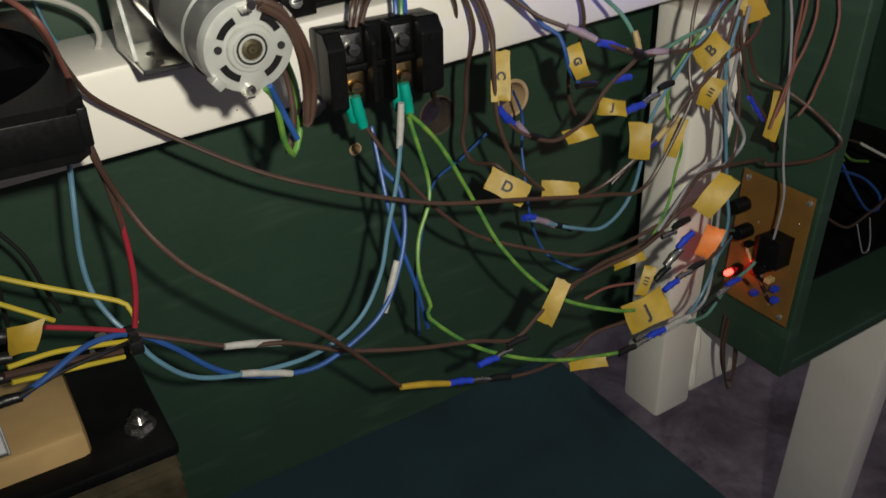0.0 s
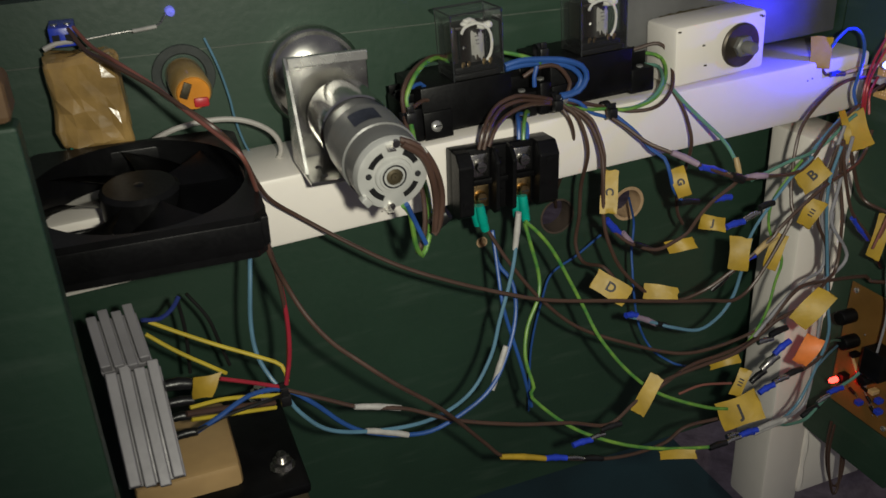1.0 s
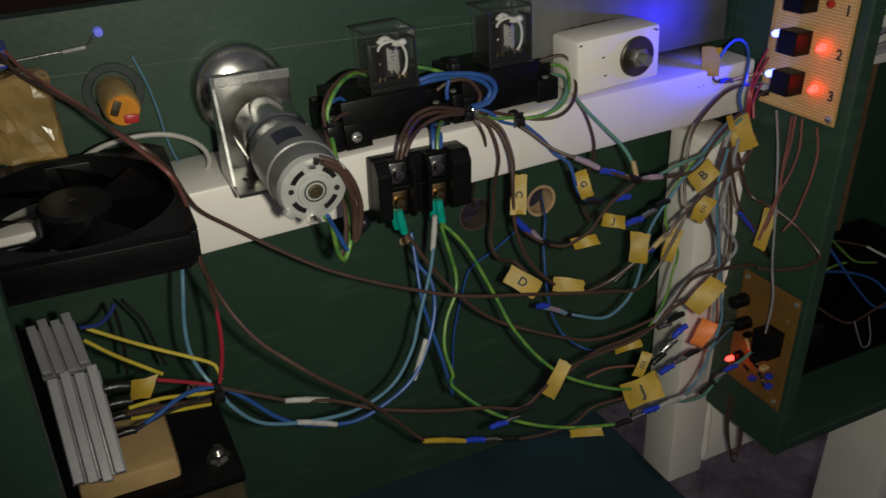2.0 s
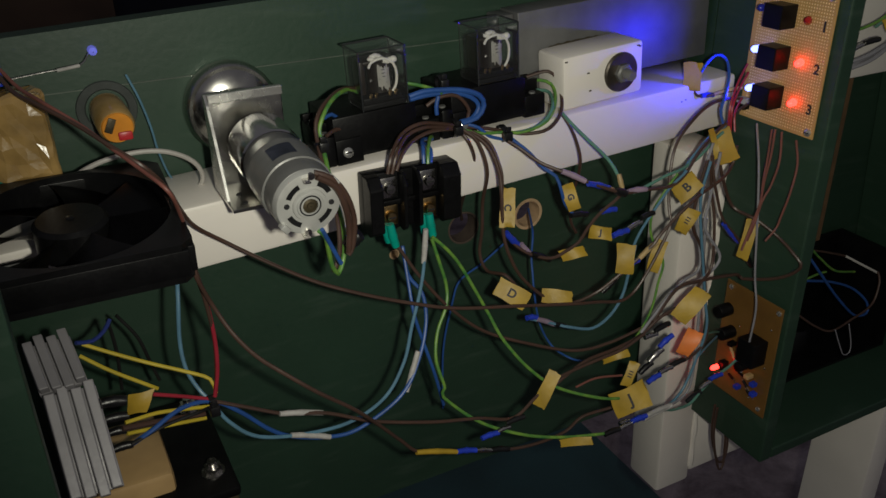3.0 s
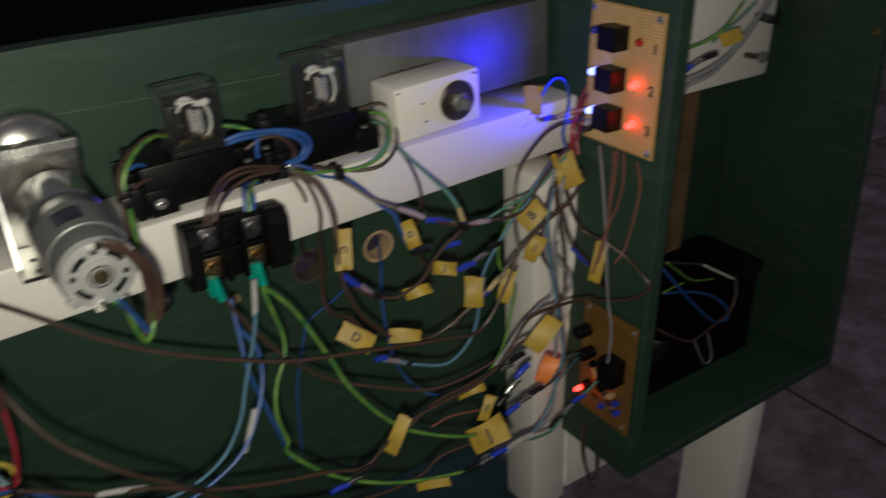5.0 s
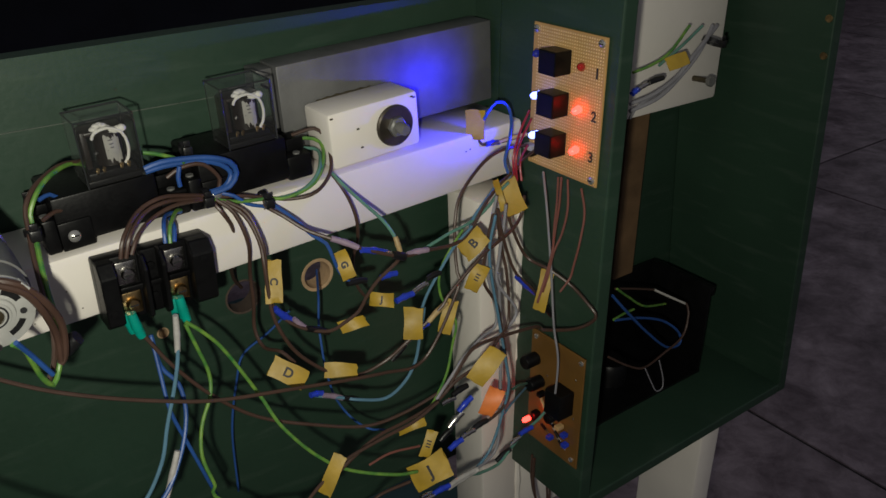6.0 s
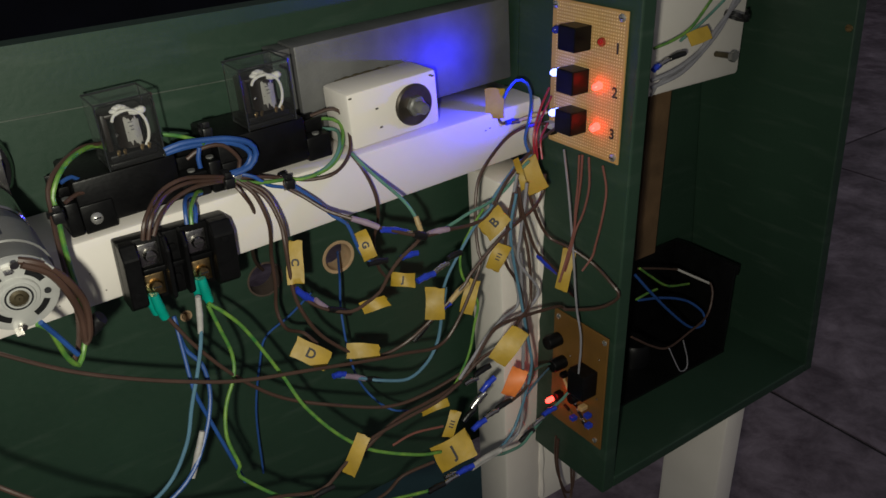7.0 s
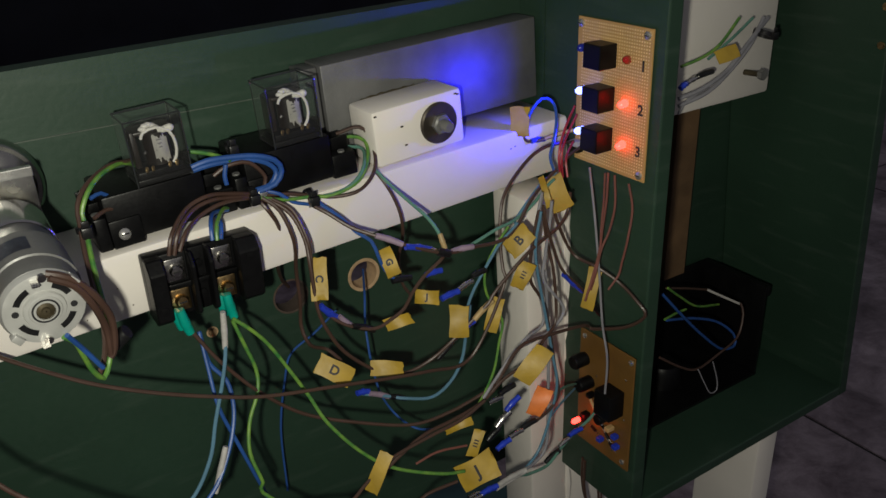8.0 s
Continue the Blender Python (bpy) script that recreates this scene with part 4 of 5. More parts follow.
# ---- wires ----
w = wire("brown", 0.0015, [(0.1813, 0.6120, 1.0939), (0.1881, 0.6000, 1.0834), (0.1981, 0.5750, 1.0811), (0.2163, 0.5500, 1.0724), (0.2300, 0.5250, 1.0650), (0.2450, 0.5100, 1.0540), (0.2570, 0.5250, 1.0330), (0.2650, 0.5400, 1.0110), (0.2740, 0.5520, 0.9930), (0.2920, 0.5560, 0.9760), (0.3190, 0.5460, 0.9570), (0.3470, 0.5360, 0.9400), (0.3770, 0.5260, 0.9270), (0.4090, 0.5180, 0.9150), (0.4430, 0.5120, 0.9040), (0.4910, 0.5080, 0.8940), (0.5696, 0.5105, 0.8738), (0.6137, 0.5150, 0.8673), (0.6463, 0.5150, 0.9192), (0.6498, 0.5200, 0.9319), (0.6516, 0.5250, 0.9451), (0.6550, 0.5300, 0.9711), (0.6644, 0.5350, 0.9896), (0.6882, 0.5400, 1.0066), (0.7083, 0.5433, 1.0128), (0.7292, 0.5467, 1.0116), (0.7462, 0.5500, 1.0084)])
w = wire("rust", 0.0013, [(0.1841, 0.6120, 1.0945), (0.1919, 0.6000, 1.0849), (0.2016, 0.5750, 1.0816), (0.2194, 0.5500, 1.0709), (0.2303, 0.5250, 1.0639), (0.2420, 0.5000, 1.0565), (0.2513, 0.4800, 1.0492), (0.2583, 0.5000, 1.0265), (0.2660, 0.5300, 0.9933)])
w = wire("brown", 0.0015, [(0.2598, 0.4900, 0.9956), (0.2600, 0.4900, 0.9890), (0.2670, 0.4970, 0.9660), (0.2750, 0.4900, 0.9470), (0.2850, 0.4770, 0.9340), (0.2980, 0.4650, 0.9240), (0.3170, 0.4600, 0.9060), (0.3410, 0.4650, 0.8810), (0.3610, 0.4750, 0.8540), (0.3830, 0.4870, 0.8220), (0.4006, 0.4900, 0.8013), (0.4354, 0.4900, 0.7884), (0.4762, 0.4917, 0.7719), (0.5080, 0.4933, 0.7644), (0.5379, 0.4950, 0.7641), (0.5528, 0.4925, 0.7758), (0.5808, 0.4900, 0.7768)])
sleeve(w, "yellow", (0.3963, 0.4890, 0.8037), (0.4308, 0.4890, 0.7903), 0.0022)
sleeve(w, "blue", (0.4308, 0.4890, 0.7903), (0.4478, 0.4890, 0.7849), 0.0023)
sleeve(w, "metal", (0.4478, 0.4890, 0.7849), (0.4620, 0.4890, 0.7794), 0.0018)
sleeve(w, "black", (0.4620, 0.4890, 0.7794), (0.4783, 0.4890, 0.7737), 0.0024)
w = wire("brown", 0.0015, [(0.2597, 0.5050, 0.8902), (0.2828, 0.5025, 0.8777), (0.3052, 0.5000, 0.8662), (0.3328, 0.4967, 0.8588), (0.3658, 0.4933, 0.8416), (0.4105, 0.4900, 0.8262), (0.4503, 0.4900, 0.8146), (0.4820, 0.4900, 0.8031), (0.5029, 0.4900, 0.8158), (0.5240, 0.4900, 0.8273), (0.5573, 0.4900, 0.8318), (0.5862, 0.4900, 0.8342), (0.6090, 0.4900, 0.8427)])
sleeve(w, "white", (0.3002, 0.4990, 0.8687), (0.3303, 0.4990, 0.8585), 0.0021)
sleeve(w, "blue", (0.4522, 0.4880, 0.7955), (0.4678, 0.4880, 0.7954), 0.0023)
sleeve(w, "metal", (0.4667, 0.4880, 0.7964), (0.4783, 0.4880, 0.7973), 0.0018)
sleeve(w, "black", (0.4745, 0.4880, 0.8016), (0.4915, 0.4880, 0.8023), 0.0023)
flag(w, (0.5110, 0.4870, 0.8225), (-0.0088, -0.0019, -0.0128), (0.0030, -0.0042, -0.0012))
w = wire("sky", 0.0015, [(0.2583, 0.5500, 0.9757), (0.2524, 0.5300, 0.9572), (0.2481, 0.5250, 0.9284), (0.2485, 0.5200, 0.9087), (0.2544, 0.5135, 0.8933), (0.2597, 0.5070, 0.8869), (0.2668, 0.5035, 0.8721), (0.2838, 0.5000, 0.8552), (0.3166, 0.5025, 0.8426), (0.3524, 0.5050, 0.8382), (0.3830, 0.5117, 0.8450), (0.4022, 0.5183, 0.8659), (0.4125, 0.5250, 0.8898), (0.4236, 0.5325, 0.9129), (0.4313, 0.5400, 0.9319), (0.4349, 0.5450, 0.9577)])
sleeve(w, "white", (0.4313, 0.5410, 0.9314), (0.4339, 0.5410, 0.9587), 0.0022)
w = wire("blue", 0.0017, [(0.2043, 0.4900, 0.8863), (0.2185, 0.4900, 0.8927), (0.2385, 0.4985, 0.8964), (0.2589, 0.5070, 0.8891), (0.2754, 0.5050, 0.8757), (0.2933, 0.5050, 0.8540), (0.3089, 0.5050, 0.8416), (0.3341, 0.5050, 0.8312), (0.3564, 0.5050, 0.8292), (0.3861, 0.5085, 0.8381), (0.4022, 0.5120, 0.8489), (0.4137, 0.5185, 0.8622), (0.4224, 0.5250, 0.8766), (0.4278, 0.5317, 0.8920), (0.4278, 0.5383, 0.9087), (0.4201, 0.5450, 0.9224), (0.4186, 0.5500, 0.9448)])
sleeve(w, "white", (0.3070, 0.5020, 0.8456), (0.3349, 0.5020, 0.8331), 0.0022)
sleeve(w, "white", (0.4002, 0.5120, 0.8432), (0.4146, 0.5200, 0.8705), 0.0022)
w = wire("blue", 0.0015, [(0.4186, 0.5500, 0.9448), (0.4177, 0.5400, 0.9205), (0.4173, 0.5300, 0.8958), (0.4235, 0.5275, 0.8695), (0.4305, 0.5250, 0.8420), (0.4407, 0.5300, 0.8043)])
w = wire("red", 0.0015, [(0.2618, 0.5000, 0.9836), (0.2652, 0.5017, 0.9623), (0.2666, 0.5033, 0.9355), (0.2654, 0.5050, 0.9127), (0.2612, 0.5050, 0.8934)])
w = wire("red", 0.0014, [(0.2239, 0.5000, 0.9117), (0.2403, 0.5035, 0.9020), (0.2601, 0.5070, 0.8901)])
w = wire("brown", 0.0015, [(0.2601, 0.4950, 0.9950), (0.2637, 0.4993, 0.9721), (0.2665, 0.5037, 0.9397), (0.2652, 0.5080, 0.9109), (0.2627, 0.5080, 0.8933)])
w = wire("yellow", 0.0014, [(0.1921, 0.5350, 0.9383), (0.2095, 0.5283, 0.9292), (0.2283, 0.5217, 0.9199), (0.2477, 0.5150, 0.9112), (0.2608, 0.5110, 0.9035), (0.2625, 0.5070, 0.8940)])
w = wire("yellow", 0.0014, [(0.1890, 0.5350, 0.9306), (0.2041, 0.5275, 0.9190), (0.2224, 0.5200, 0.9071), (0.2289, 0.5200, 0.9013)])
w = wire("yellow", 0.0014, [(0.2048, 0.4900, 0.9040), (0.2241, 0.4950, 0.9007), (0.2421, 0.5000, 0.8937), (0.2566, 0.5050, 0.8870)])
w = wire("yellow", 0.0014, [(0.2044, 0.4900, 0.8957), (0.2263, 0.4975, 0.8877), (0.2533, 0.5050, 0.8788)])
w = wire("brown", 0.0020, [(0.2024, 0.4880, 0.9018), (0.2267, 0.4955, 0.8935), (0.2527, 0.5030, 0.8837)])
w = wire("black", 0.0013, [(0.2054, 0.4870, 0.8894), (0.2259, 0.4930, 0.8911), (0.2487, 0.4990, 0.8893), (0.2581, 0.5050, 0.8865)])
w = wire("black", 0.0013, [(0.2100, 0.5600, 0.9374), (0.2112, 0.5600, 0.9120), (0.2092, 0.5600, 0.8817)])
w = wire("black", 0.0013, [(0.2162, 0.5700, 0.9333), (0.2263, 0.5700, 0.9133), (0.2309, 0.5700, 0.8927), (0.2349, 0.5700, 0.8741)])
w = wire("navy", 0.0015, [(0.1887, 0.5300, 0.9431), (0.1981, 0.5350, 0.9387), (0.2060, 0.5400, 0.9409), (0.2110, 0.5450, 0.9453)])
sleeve(w, "black", (0.1944, 0.4900, 0.9219), (0.2082, 0.4900, 0.9193), 0.0036)
sleeve(w, "black", (0.1947, 0.4900, 0.9098), (0.2078, 0.4900, 0.9082), 0.0029)
sleeve(w, "black", (0.1949, 0.4900, 0.8996), (0.2049, 0.4900, 0.8986), 0.0026)
sleeve(w, "black", (0.1941, 0.4900, 0.8869), (0.2065, 0.4900, 0.8868), 0.0026)
flag(w, (0.2146, 0.4832, 0.9199), (0.0065, -0.0025, 0.0012), (-0.0025, -0.0019, -0.0056))
cable_tie((0.2588, 0.5060, 0.8875), (1, 0.1, 0), 0.0050)
w = wire("white", 0.0019, [(0.2052, 0.6100, 1.0175), (0.2276, 0.6000, 1.0301), (0.2518, 0.6000, 1.0328), (0.2716, 0.6000, 1.0294), (0.2871, 0.6000, 1.0195), (0.2924, 0.6050, 1.0052), (0.2861, 0.6100, 0.9950), (0.2737, 0.6300, 0.9862)])
w = wire("sky", 0.0009, [(0.2578, 0.6360, 1.0758), (0.2632, 0.6320, 1.0583), (0.2674, 0.6320, 1.0375), (0.2692, 0.6320, 1.0211), (0.2740, 0.6320, 1.0012), (0.2812, 0.6320, 0.9889)])
w = wire("white", 0.0016, [(0.1662, 0.6100, 1.0838), (0.1737, 0.6110, 1.0864), (0.1824, 0.6120, 1.0864)])
sleeve(w, "teal", (0.4085, 0.5480, 0.9659), (0.4126, 0.5480, 0.9471), 0.0034)
sleeve(w, "teal", (0.4070, 0.5520, 0.9646), (0.4088, 0.5520, 0.9500), 0.0032)
sleeve(w, "teal", (0.4403, 0.5480, 0.9671), (0.4431, 0.5480, 0.9483), 0.0034)
sleeve(w, "teal", (0.4375, 0.5520, 0.9660), (0.4383, 0.5520, 0.9501), 0.0032)
w = wire("brown", 0.0015, [(0.4140, 0.5480, 0.9468), (0.4264, 0.5400, 0.9232), (0.4483, 0.5350, 0.8922), (0.4768, 0.5300, 0.8641), (0.5148, 0.5200, 0.8454), (0.5544, 0.5100, 0.8319), (0.5873, 0.5067, 0.8314), (0.6203, 0.5033, 0.8392), (0.6260, 0.5000, 0.8452)])
w = wire("green", 0.0015, [(0.4408, 0.5450, 0.9495), (0.4527, 0.5425, 0.9362), (0.4636, 0.5400, 0.9191), (0.4801, 0.5300, 0.8818), (0.4890, 0.5175, 0.8577), (0.5076, 0.5050, 0.8308), (0.5294, 0.4950, 0.8119), (0.5631, 0.4850, 0.7968), (0.5843, 0.4850, 0.7886)])
w = wire("green", 0.0015, [(0.4406, 0.5450, 0.9479), (0.4448, 0.5425, 0.9298), (0.4496, 0.5400, 0.9084), (0.4469, 0.5350, 0.8934), (0.4363, 0.5300, 0.8747), (0.4310, 0.5225, 0.8550), (0.4343, 0.5150, 0.8332), (0.4330, 0.5150, 0.8245), (0.4576, 0.5025, 0.8002), (0.4882, 0.4900, 0.7846), (0.5249, 0.4850, 0.7703), (0.5659, 0.4800, 0.7616), (0.5812, 0.4800, 0.7596)])
flag(w, (0.5355, 0.4762, 0.7679), (0.0122, -0.0056, 0.0008), (0.0002, -0.0018, -0.0030))
sleeve(w, "black", (0.5671, 0.4790, 0.7607), (0.5834, 0.4790, 0.7608), 0.0024)
sleeve(w, "metal", (0.5822, 0.4790, 0.7606), (0.5961, 0.4790, 0.7624), 0.0020)
sleeve(w, "blue", (0.5959, 0.4790, 0.7637), (0.6120, 0.4790, 0.7641), 0.0024)
w = wire("grey", 0.0015, [(0.6109, 0.4790, 0.7632), (0.6356, 0.4850, 0.7590), (0.6651, 0.4950, 0.7520), (0.6781, 0.4975, 0.7602), (0.6821, 0.5000, 0.7892), (0.6872, 0.5067, 0.8209), (0.6923, 0.5133, 0.8519), (0.6959, 0.5200, 0.8769), (0.6930, 0.5200, 0.9170)])
sleeve(w, "white", (0.6130, 0.4800, 0.7630), (0.6473, 0.4870, 0.7573), 0.0023)
w = wire("blue", 0.0011, [(0.5861, 0.6360, 0.9050), (0.5676, 0.6000, 0.9004), (0.5623, 0.5925, 0.8802), (0.5595, 0.5850, 0.8656), (0.5589, 0.5800, 0.8475), (0.5627, 0.5750, 0.8192), (0.5738, 0.5700, 0.7952), (0.5800, 0.5500, 0.7920), (0.5957, 0.5500, 0.7834)])
w = wire("blue", 0.0011, [(0.5501, 0.6200, 0.8843), (0.5304, 0.6250, 0.8669), (0.5078, 0.6250, 0.8554), (0.4995, 0.6250, 0.8344), (0.4894, 0.6250, 0.7855), (0.4856, 0.6200, 0.7233)])
w = wire("brown", 0.0016, [(0.4086, 0.5480, 1.0050), (0.4131, 0.5500, 1.0174), (0.4286, 0.5650, 1.0259), (0.4442, 0.5683, 1.0299), (0.4591, 0.5717, 1.0269), (0.4762, 0.5750, 1.0215)])
w = wire("brown", 0.0016, [(0.4118, 0.5480, 1.0044), (0.4173, 0.5500, 1.0179), (0.4325, 0.5650, 1.0240), (0.4471, 0.5683, 1.0264), (0.4605, 0.5717, 1.0237), (0.4760, 0.5750, 1.0200)])
w = wire("brown", 0.0016, [(0.4154, 0.5480, 1.0057), (0.4228, 0.5530, 1.0153), (0.4369, 0.5650, 1.0191), (0.4518, 0.5683, 1.0224), (0.4656, 0.5717, 1.0211), (0.4758, 0.5750, 1.0187)])
w = wire("blue", 0.0016, [(0.4375, 0.5490, 1.0070), (0.4392, 0.5530, 1.0162), (0.4470, 0.5700, 1.0165), (0.4599, 0.5800, 1.0122)])
w = wire("green", 0.0015, [(0.4402, 0.5480, 1.0066), (0.4427, 0.5520, 1.0155), (0.4534, 0.5700, 1.0173), (0.4601, 0.5800, 1.0135)])
w = wire("blue", 0.0016, [(0.4431, 0.5490, 1.0063), (0.4464, 0.5550, 1.0134), (0.4491, 0.5700, 1.0131)])
w = wire("brown", 0.0016, [(0.4784, 0.5720, 1.0190), (0.4837, 0.5650, 1.0093), (0.4921, 0.5725, 0.9906), (0.4899, 0.5800, 0.9678), (0.5057, 0.6200, 0.9291), (0.5205, 0.6450, 0.9054)])
w = wire("brown", 0.0016, [(0.4821, 0.5720, 1.0181), (0.4912, 0.5650, 1.0083), (0.4968, 0.5600, 0.9857), (0.5016, 0.5750, 0.9534), (0.5028, 0.5775, 0.9279), (0.5021, 0.5800, 0.9043), (0.5036, 0.5700, 0.8924), (0.5087, 0.5500, 0.8966), (0.5163, 0.5450, 0.8867)])
w = wire("brown", 0.0016, [(0.4857, 0.5720, 1.0166), (0.4973, 0.5620, 1.0057), (0.5015, 0.5520, 0.9893), (0.5004, 0.5450, 0.9757), (0.5003, 0.5425, 0.9556), (0.5007, 0.5400, 0.9373), (0.5054, 0.5383, 0.9198), (0.5155, 0.5367, 0.8996), (0.5331, 0.5350, 0.8798), (0.5468, 0.5317, 0.8703), (0.5638, 0.5283, 0.8662), (0.5842, 0.5250, 0.8722), (0.5990, 0.5200, 0.8845), (0.6128, 0.5175, 0.8952), (0.6320, 0.5150, 0.9101), (0.6353, 0.5150, 0.9149), (0.6486, 0.5150, 0.9264), (0.6731, 0.5150, 0.9434), (0.7057, 0.5200, 0.9530), (0.7200, 0.5250, 0.9626), (0.7218, 0.5250, 0.9773)])
sleeve(w, "black", (0.5885, 0.5240, 0.8710), (0.5996, 0.5210, 0.8826), 0.0024)
sleeve(w, "metal", (0.5989, 0.5200, 0.8838), (0.6088, 0.5200, 0.8889), 0.0019)
sleeve(w, "blue", (0.6068, 0.5180, 0.8926), (0.6204, 0.5180, 0.8968), 0.0024)
sleeve(w, "tan", (0.6185, 0.5160, 0.8992), (0.6365, 0.5160, 0.9105), 0.0024)
flag(w, (0.5459, 0.5283, 0.8767), (0.0104, -0.0071, -0.0008), (-0.0012, -0.0022, -0.0054))
flag(w, (0.5055, 0.5433, 0.9597), (-0.0036, -0.0056, -0.0139), (0.0050, -0.0031, 0.0001), "C")
w = wire("brown", 0.0015, [(0.4886, 0.5700, 1.0161), (0.4987, 0.5600, 1.0080), (0.5026, 0.5500, 0.9897), (0.5028, 0.5475, 0.9765), (0.5008, 0.5450, 0.9651), (0.5026, 0.5450, 0.9428), (0.5094, 0.5400, 0.9298), (0.5222, 0.5350, 0.9191), (0.5395, 0.5300, 0.9133), (0.5522, 0.5283, 0.9172), (0.5633, 0.5267, 0.9236), (0.5688, 0.5250, 0.9339), (0.5779, 0.5227, 0.9460), (0.5927, 0.5203, 0.9571), (0.5953, 0.5180, 0.9624)])
sleeve(w, "blue", (0.5030, 0.5410, 0.9399), (0.5166, 0.5410, 0.9245), 0.0027)
sleeve(w, "mauve", (0.5155, 0.5380, 0.9286), (0.5257, 0.5380, 0.9164), 0.0021)
sleeve(w, "black", (0.5235, 0.5340, 0.9191), (0.5410, 0.5340, 0.9094), 0.0026)
flag(w, (0.5569, 0.5253, 0.9153), (0.0089, -0.0043, 0.0023), (0.0009, -0.0027, -0.0037))
flag(w, (0.5800, 0.5213, 0.9299), (0.0074, -0.0052, -0.0009), (-0.0014, -0.0018, -0.0047), "J")
w = wire("brown", 0.0016, [(0.5186, 0.5720, 1.0117), (0.5145, 0.5650, 1.0078), (0.5228, 0.5550, 1.0011), (0.5344, 0.5450, 0.9910), (0.5465, 0.5350, 0.9851), (0.5640, 0.5250, 0.9766), (0.5954, 0.5180, 0.9631), (0.6209, 0.5200, 0.9595), (0.6480, 0.5225, 0.9557), (0.6653, 0.5250, 0.9605), (0.6847, 0.5300, 0.9777), (0.6997, 0.5325, 0.9879), (0.7151, 0.5350, 0.9954)])
sleeve(w, "mauve", (0.5472, 0.5330, 0.9852), (0.5644, 0.5250, 0.9762), 0.0024)
sleeve(w, "blue", (0.5655, 0.5230, 0.9748), (0.5870, 0.5230, 0.9664), 0.0025)
sleeve(w, "metal", (0.5844, 0.5200, 0.9678), (0.5920, 0.5200, 0.9637), 0.0018)
sleeve(w, "black", (0.5896, 0.5180, 0.9656), (0.5993, 0.5180, 0.9608), 0.0034)
sleeve(w, "mauve", (0.6020, 0.5190, 0.9618), (0.6212, 0.5190, 0.9602), 0.0024)
w = wire("blue", 0.0015, [(0.5213, 0.5650, 1.0063), (0.5312, 0.5550, 0.9963), (0.5405, 0.5475, 0.9840), (0.5469, 0.5400, 0.9787), (0.5491, 0.5350, 0.9683), (0.5534, 0.5350, 0.9561), (0.5603, 0.5320, 0.9459)])
flag(w, (0.5557, 0.5313, 0.9623), (0.0009, -0.0057, -0.0090), (0.0046, -0.0018, 0.0020), "G")
sleeve(w, "black", (0.5575, 0.5320, 0.9459), (0.5738, 0.5320, 0.9438), 0.0026)
sleeve(w, "blue", (0.5811, 0.5230, 0.9474), (0.5950, 0.5230, 0.9468), 0.0024)
w = wire("teal", 0.0015, [(0.5718, 0.5720, 1.0175), (0.5775, 0.5600, 1.0073), (0.5848, 0.5475, 0.9969), (0.5919, 0.5350, 0.9866), (0.5963, 0.5275, 0.9762), (0.5959, 0.5200, 0.9664)])
sleeve(w, "tan", (0.5948, 0.5230, 0.9770), (0.5962, 0.5190, 0.9661), 0.0021)
w = wire("brown", 0.0015, [(0.5718, 0.5720, 1.0166), (0.5765, 0.5650, 1.0060), (0.5818, 0.5625, 0.9928), (0.5846, 0.5600, 0.9782), (0.5883, 0.5675, 0.9575), (0.5878, 0.5750, 0.9391), (0.5899, 0.5750, 0.9163), (0.5966, 0.5750, 0.9037)])
w = wire("sky", 0.0013, [(0.6175, 0.5250, 0.9035), (0.6225, 0.5240, 0.9173), (0.6307, 0.5230, 0.9308), (0.6410, 0.5220, 0.9455), (0.6510, 0.5235, 0.9545), (0.6675, 0.5250, 0.9646), (0.6696, 0.5300, 0.9651), (0.6996, 0.5350, 0.9871), (0.7152, 0.5350, 0.9926)])
w = wire("green", 0.0012, [(0.6603, 0.5270, 0.9631), (0.6484, 0.5260, 0.9514), (0.6387, 0.5280, 0.9321), (0.6382, 0.5260, 0.9112), (0.6471, 0.5180, 0.8888), (0.6414, 0.5150, 0.8697), (0.6311, 0.5080, 0.8519), (0.6178, 0.5030, 0.8383), (0.6103, 0.5020, 0.8305)])
w = wire("teal", 0.0014, [(0.6173, 0.5300, 0.9534), (0.6332, 0.5285, 0.9588), (0.6494, 0.5270, 0.9642), (0.6658, 0.5285, 0.9658), (0.6847, 0.5300, 0.9722), (0.6999, 0.5300, 0.9849), (0.7087, 0.5300, 0.9901)])
sleeve(w, "blue", (0.5932, 0.5220, 0.9237), (0.6091, 0.5220, 0.9252), 0.0026)
sleeve(w, "metal", (0.6088, 0.5220, 0.9263), (0.6225, 0.5220, 0.9300), 0.0022)
sleeve(w, "black", (0.6220, 0.5220, 0.9336), (0.6348, 0.5220, 0.9354), 0.0025)
flag(w, (0.6066, 0.5193, 0.9003), (-0.0033, -0.0043, -0.0113), (0.0062, -0.0041, -0.0003))
flag(w, (0.6387, 0.5173, 0.8963), (-0.0063, -0.0028, -0.0121), (0.0041, -0.0034, -0.0015))
flag(w, (0.6659, 0.5203, 0.9520), (0.0090, -0.0016, 0.0073), (0.0027, -0.0051, -0.0059), "B")
flag(w, (0.6666, 0.5163, 0.9230), (-0.0068, -0.0006, -0.0088), (0.0041, -0.0040, -0.0025), bars=3)
flag(w, (0.5053, 0.5333, 0.8882), (0.0089, -0.0090, -0.0058), (-0.0045, -0.0007, -0.0063), "D")
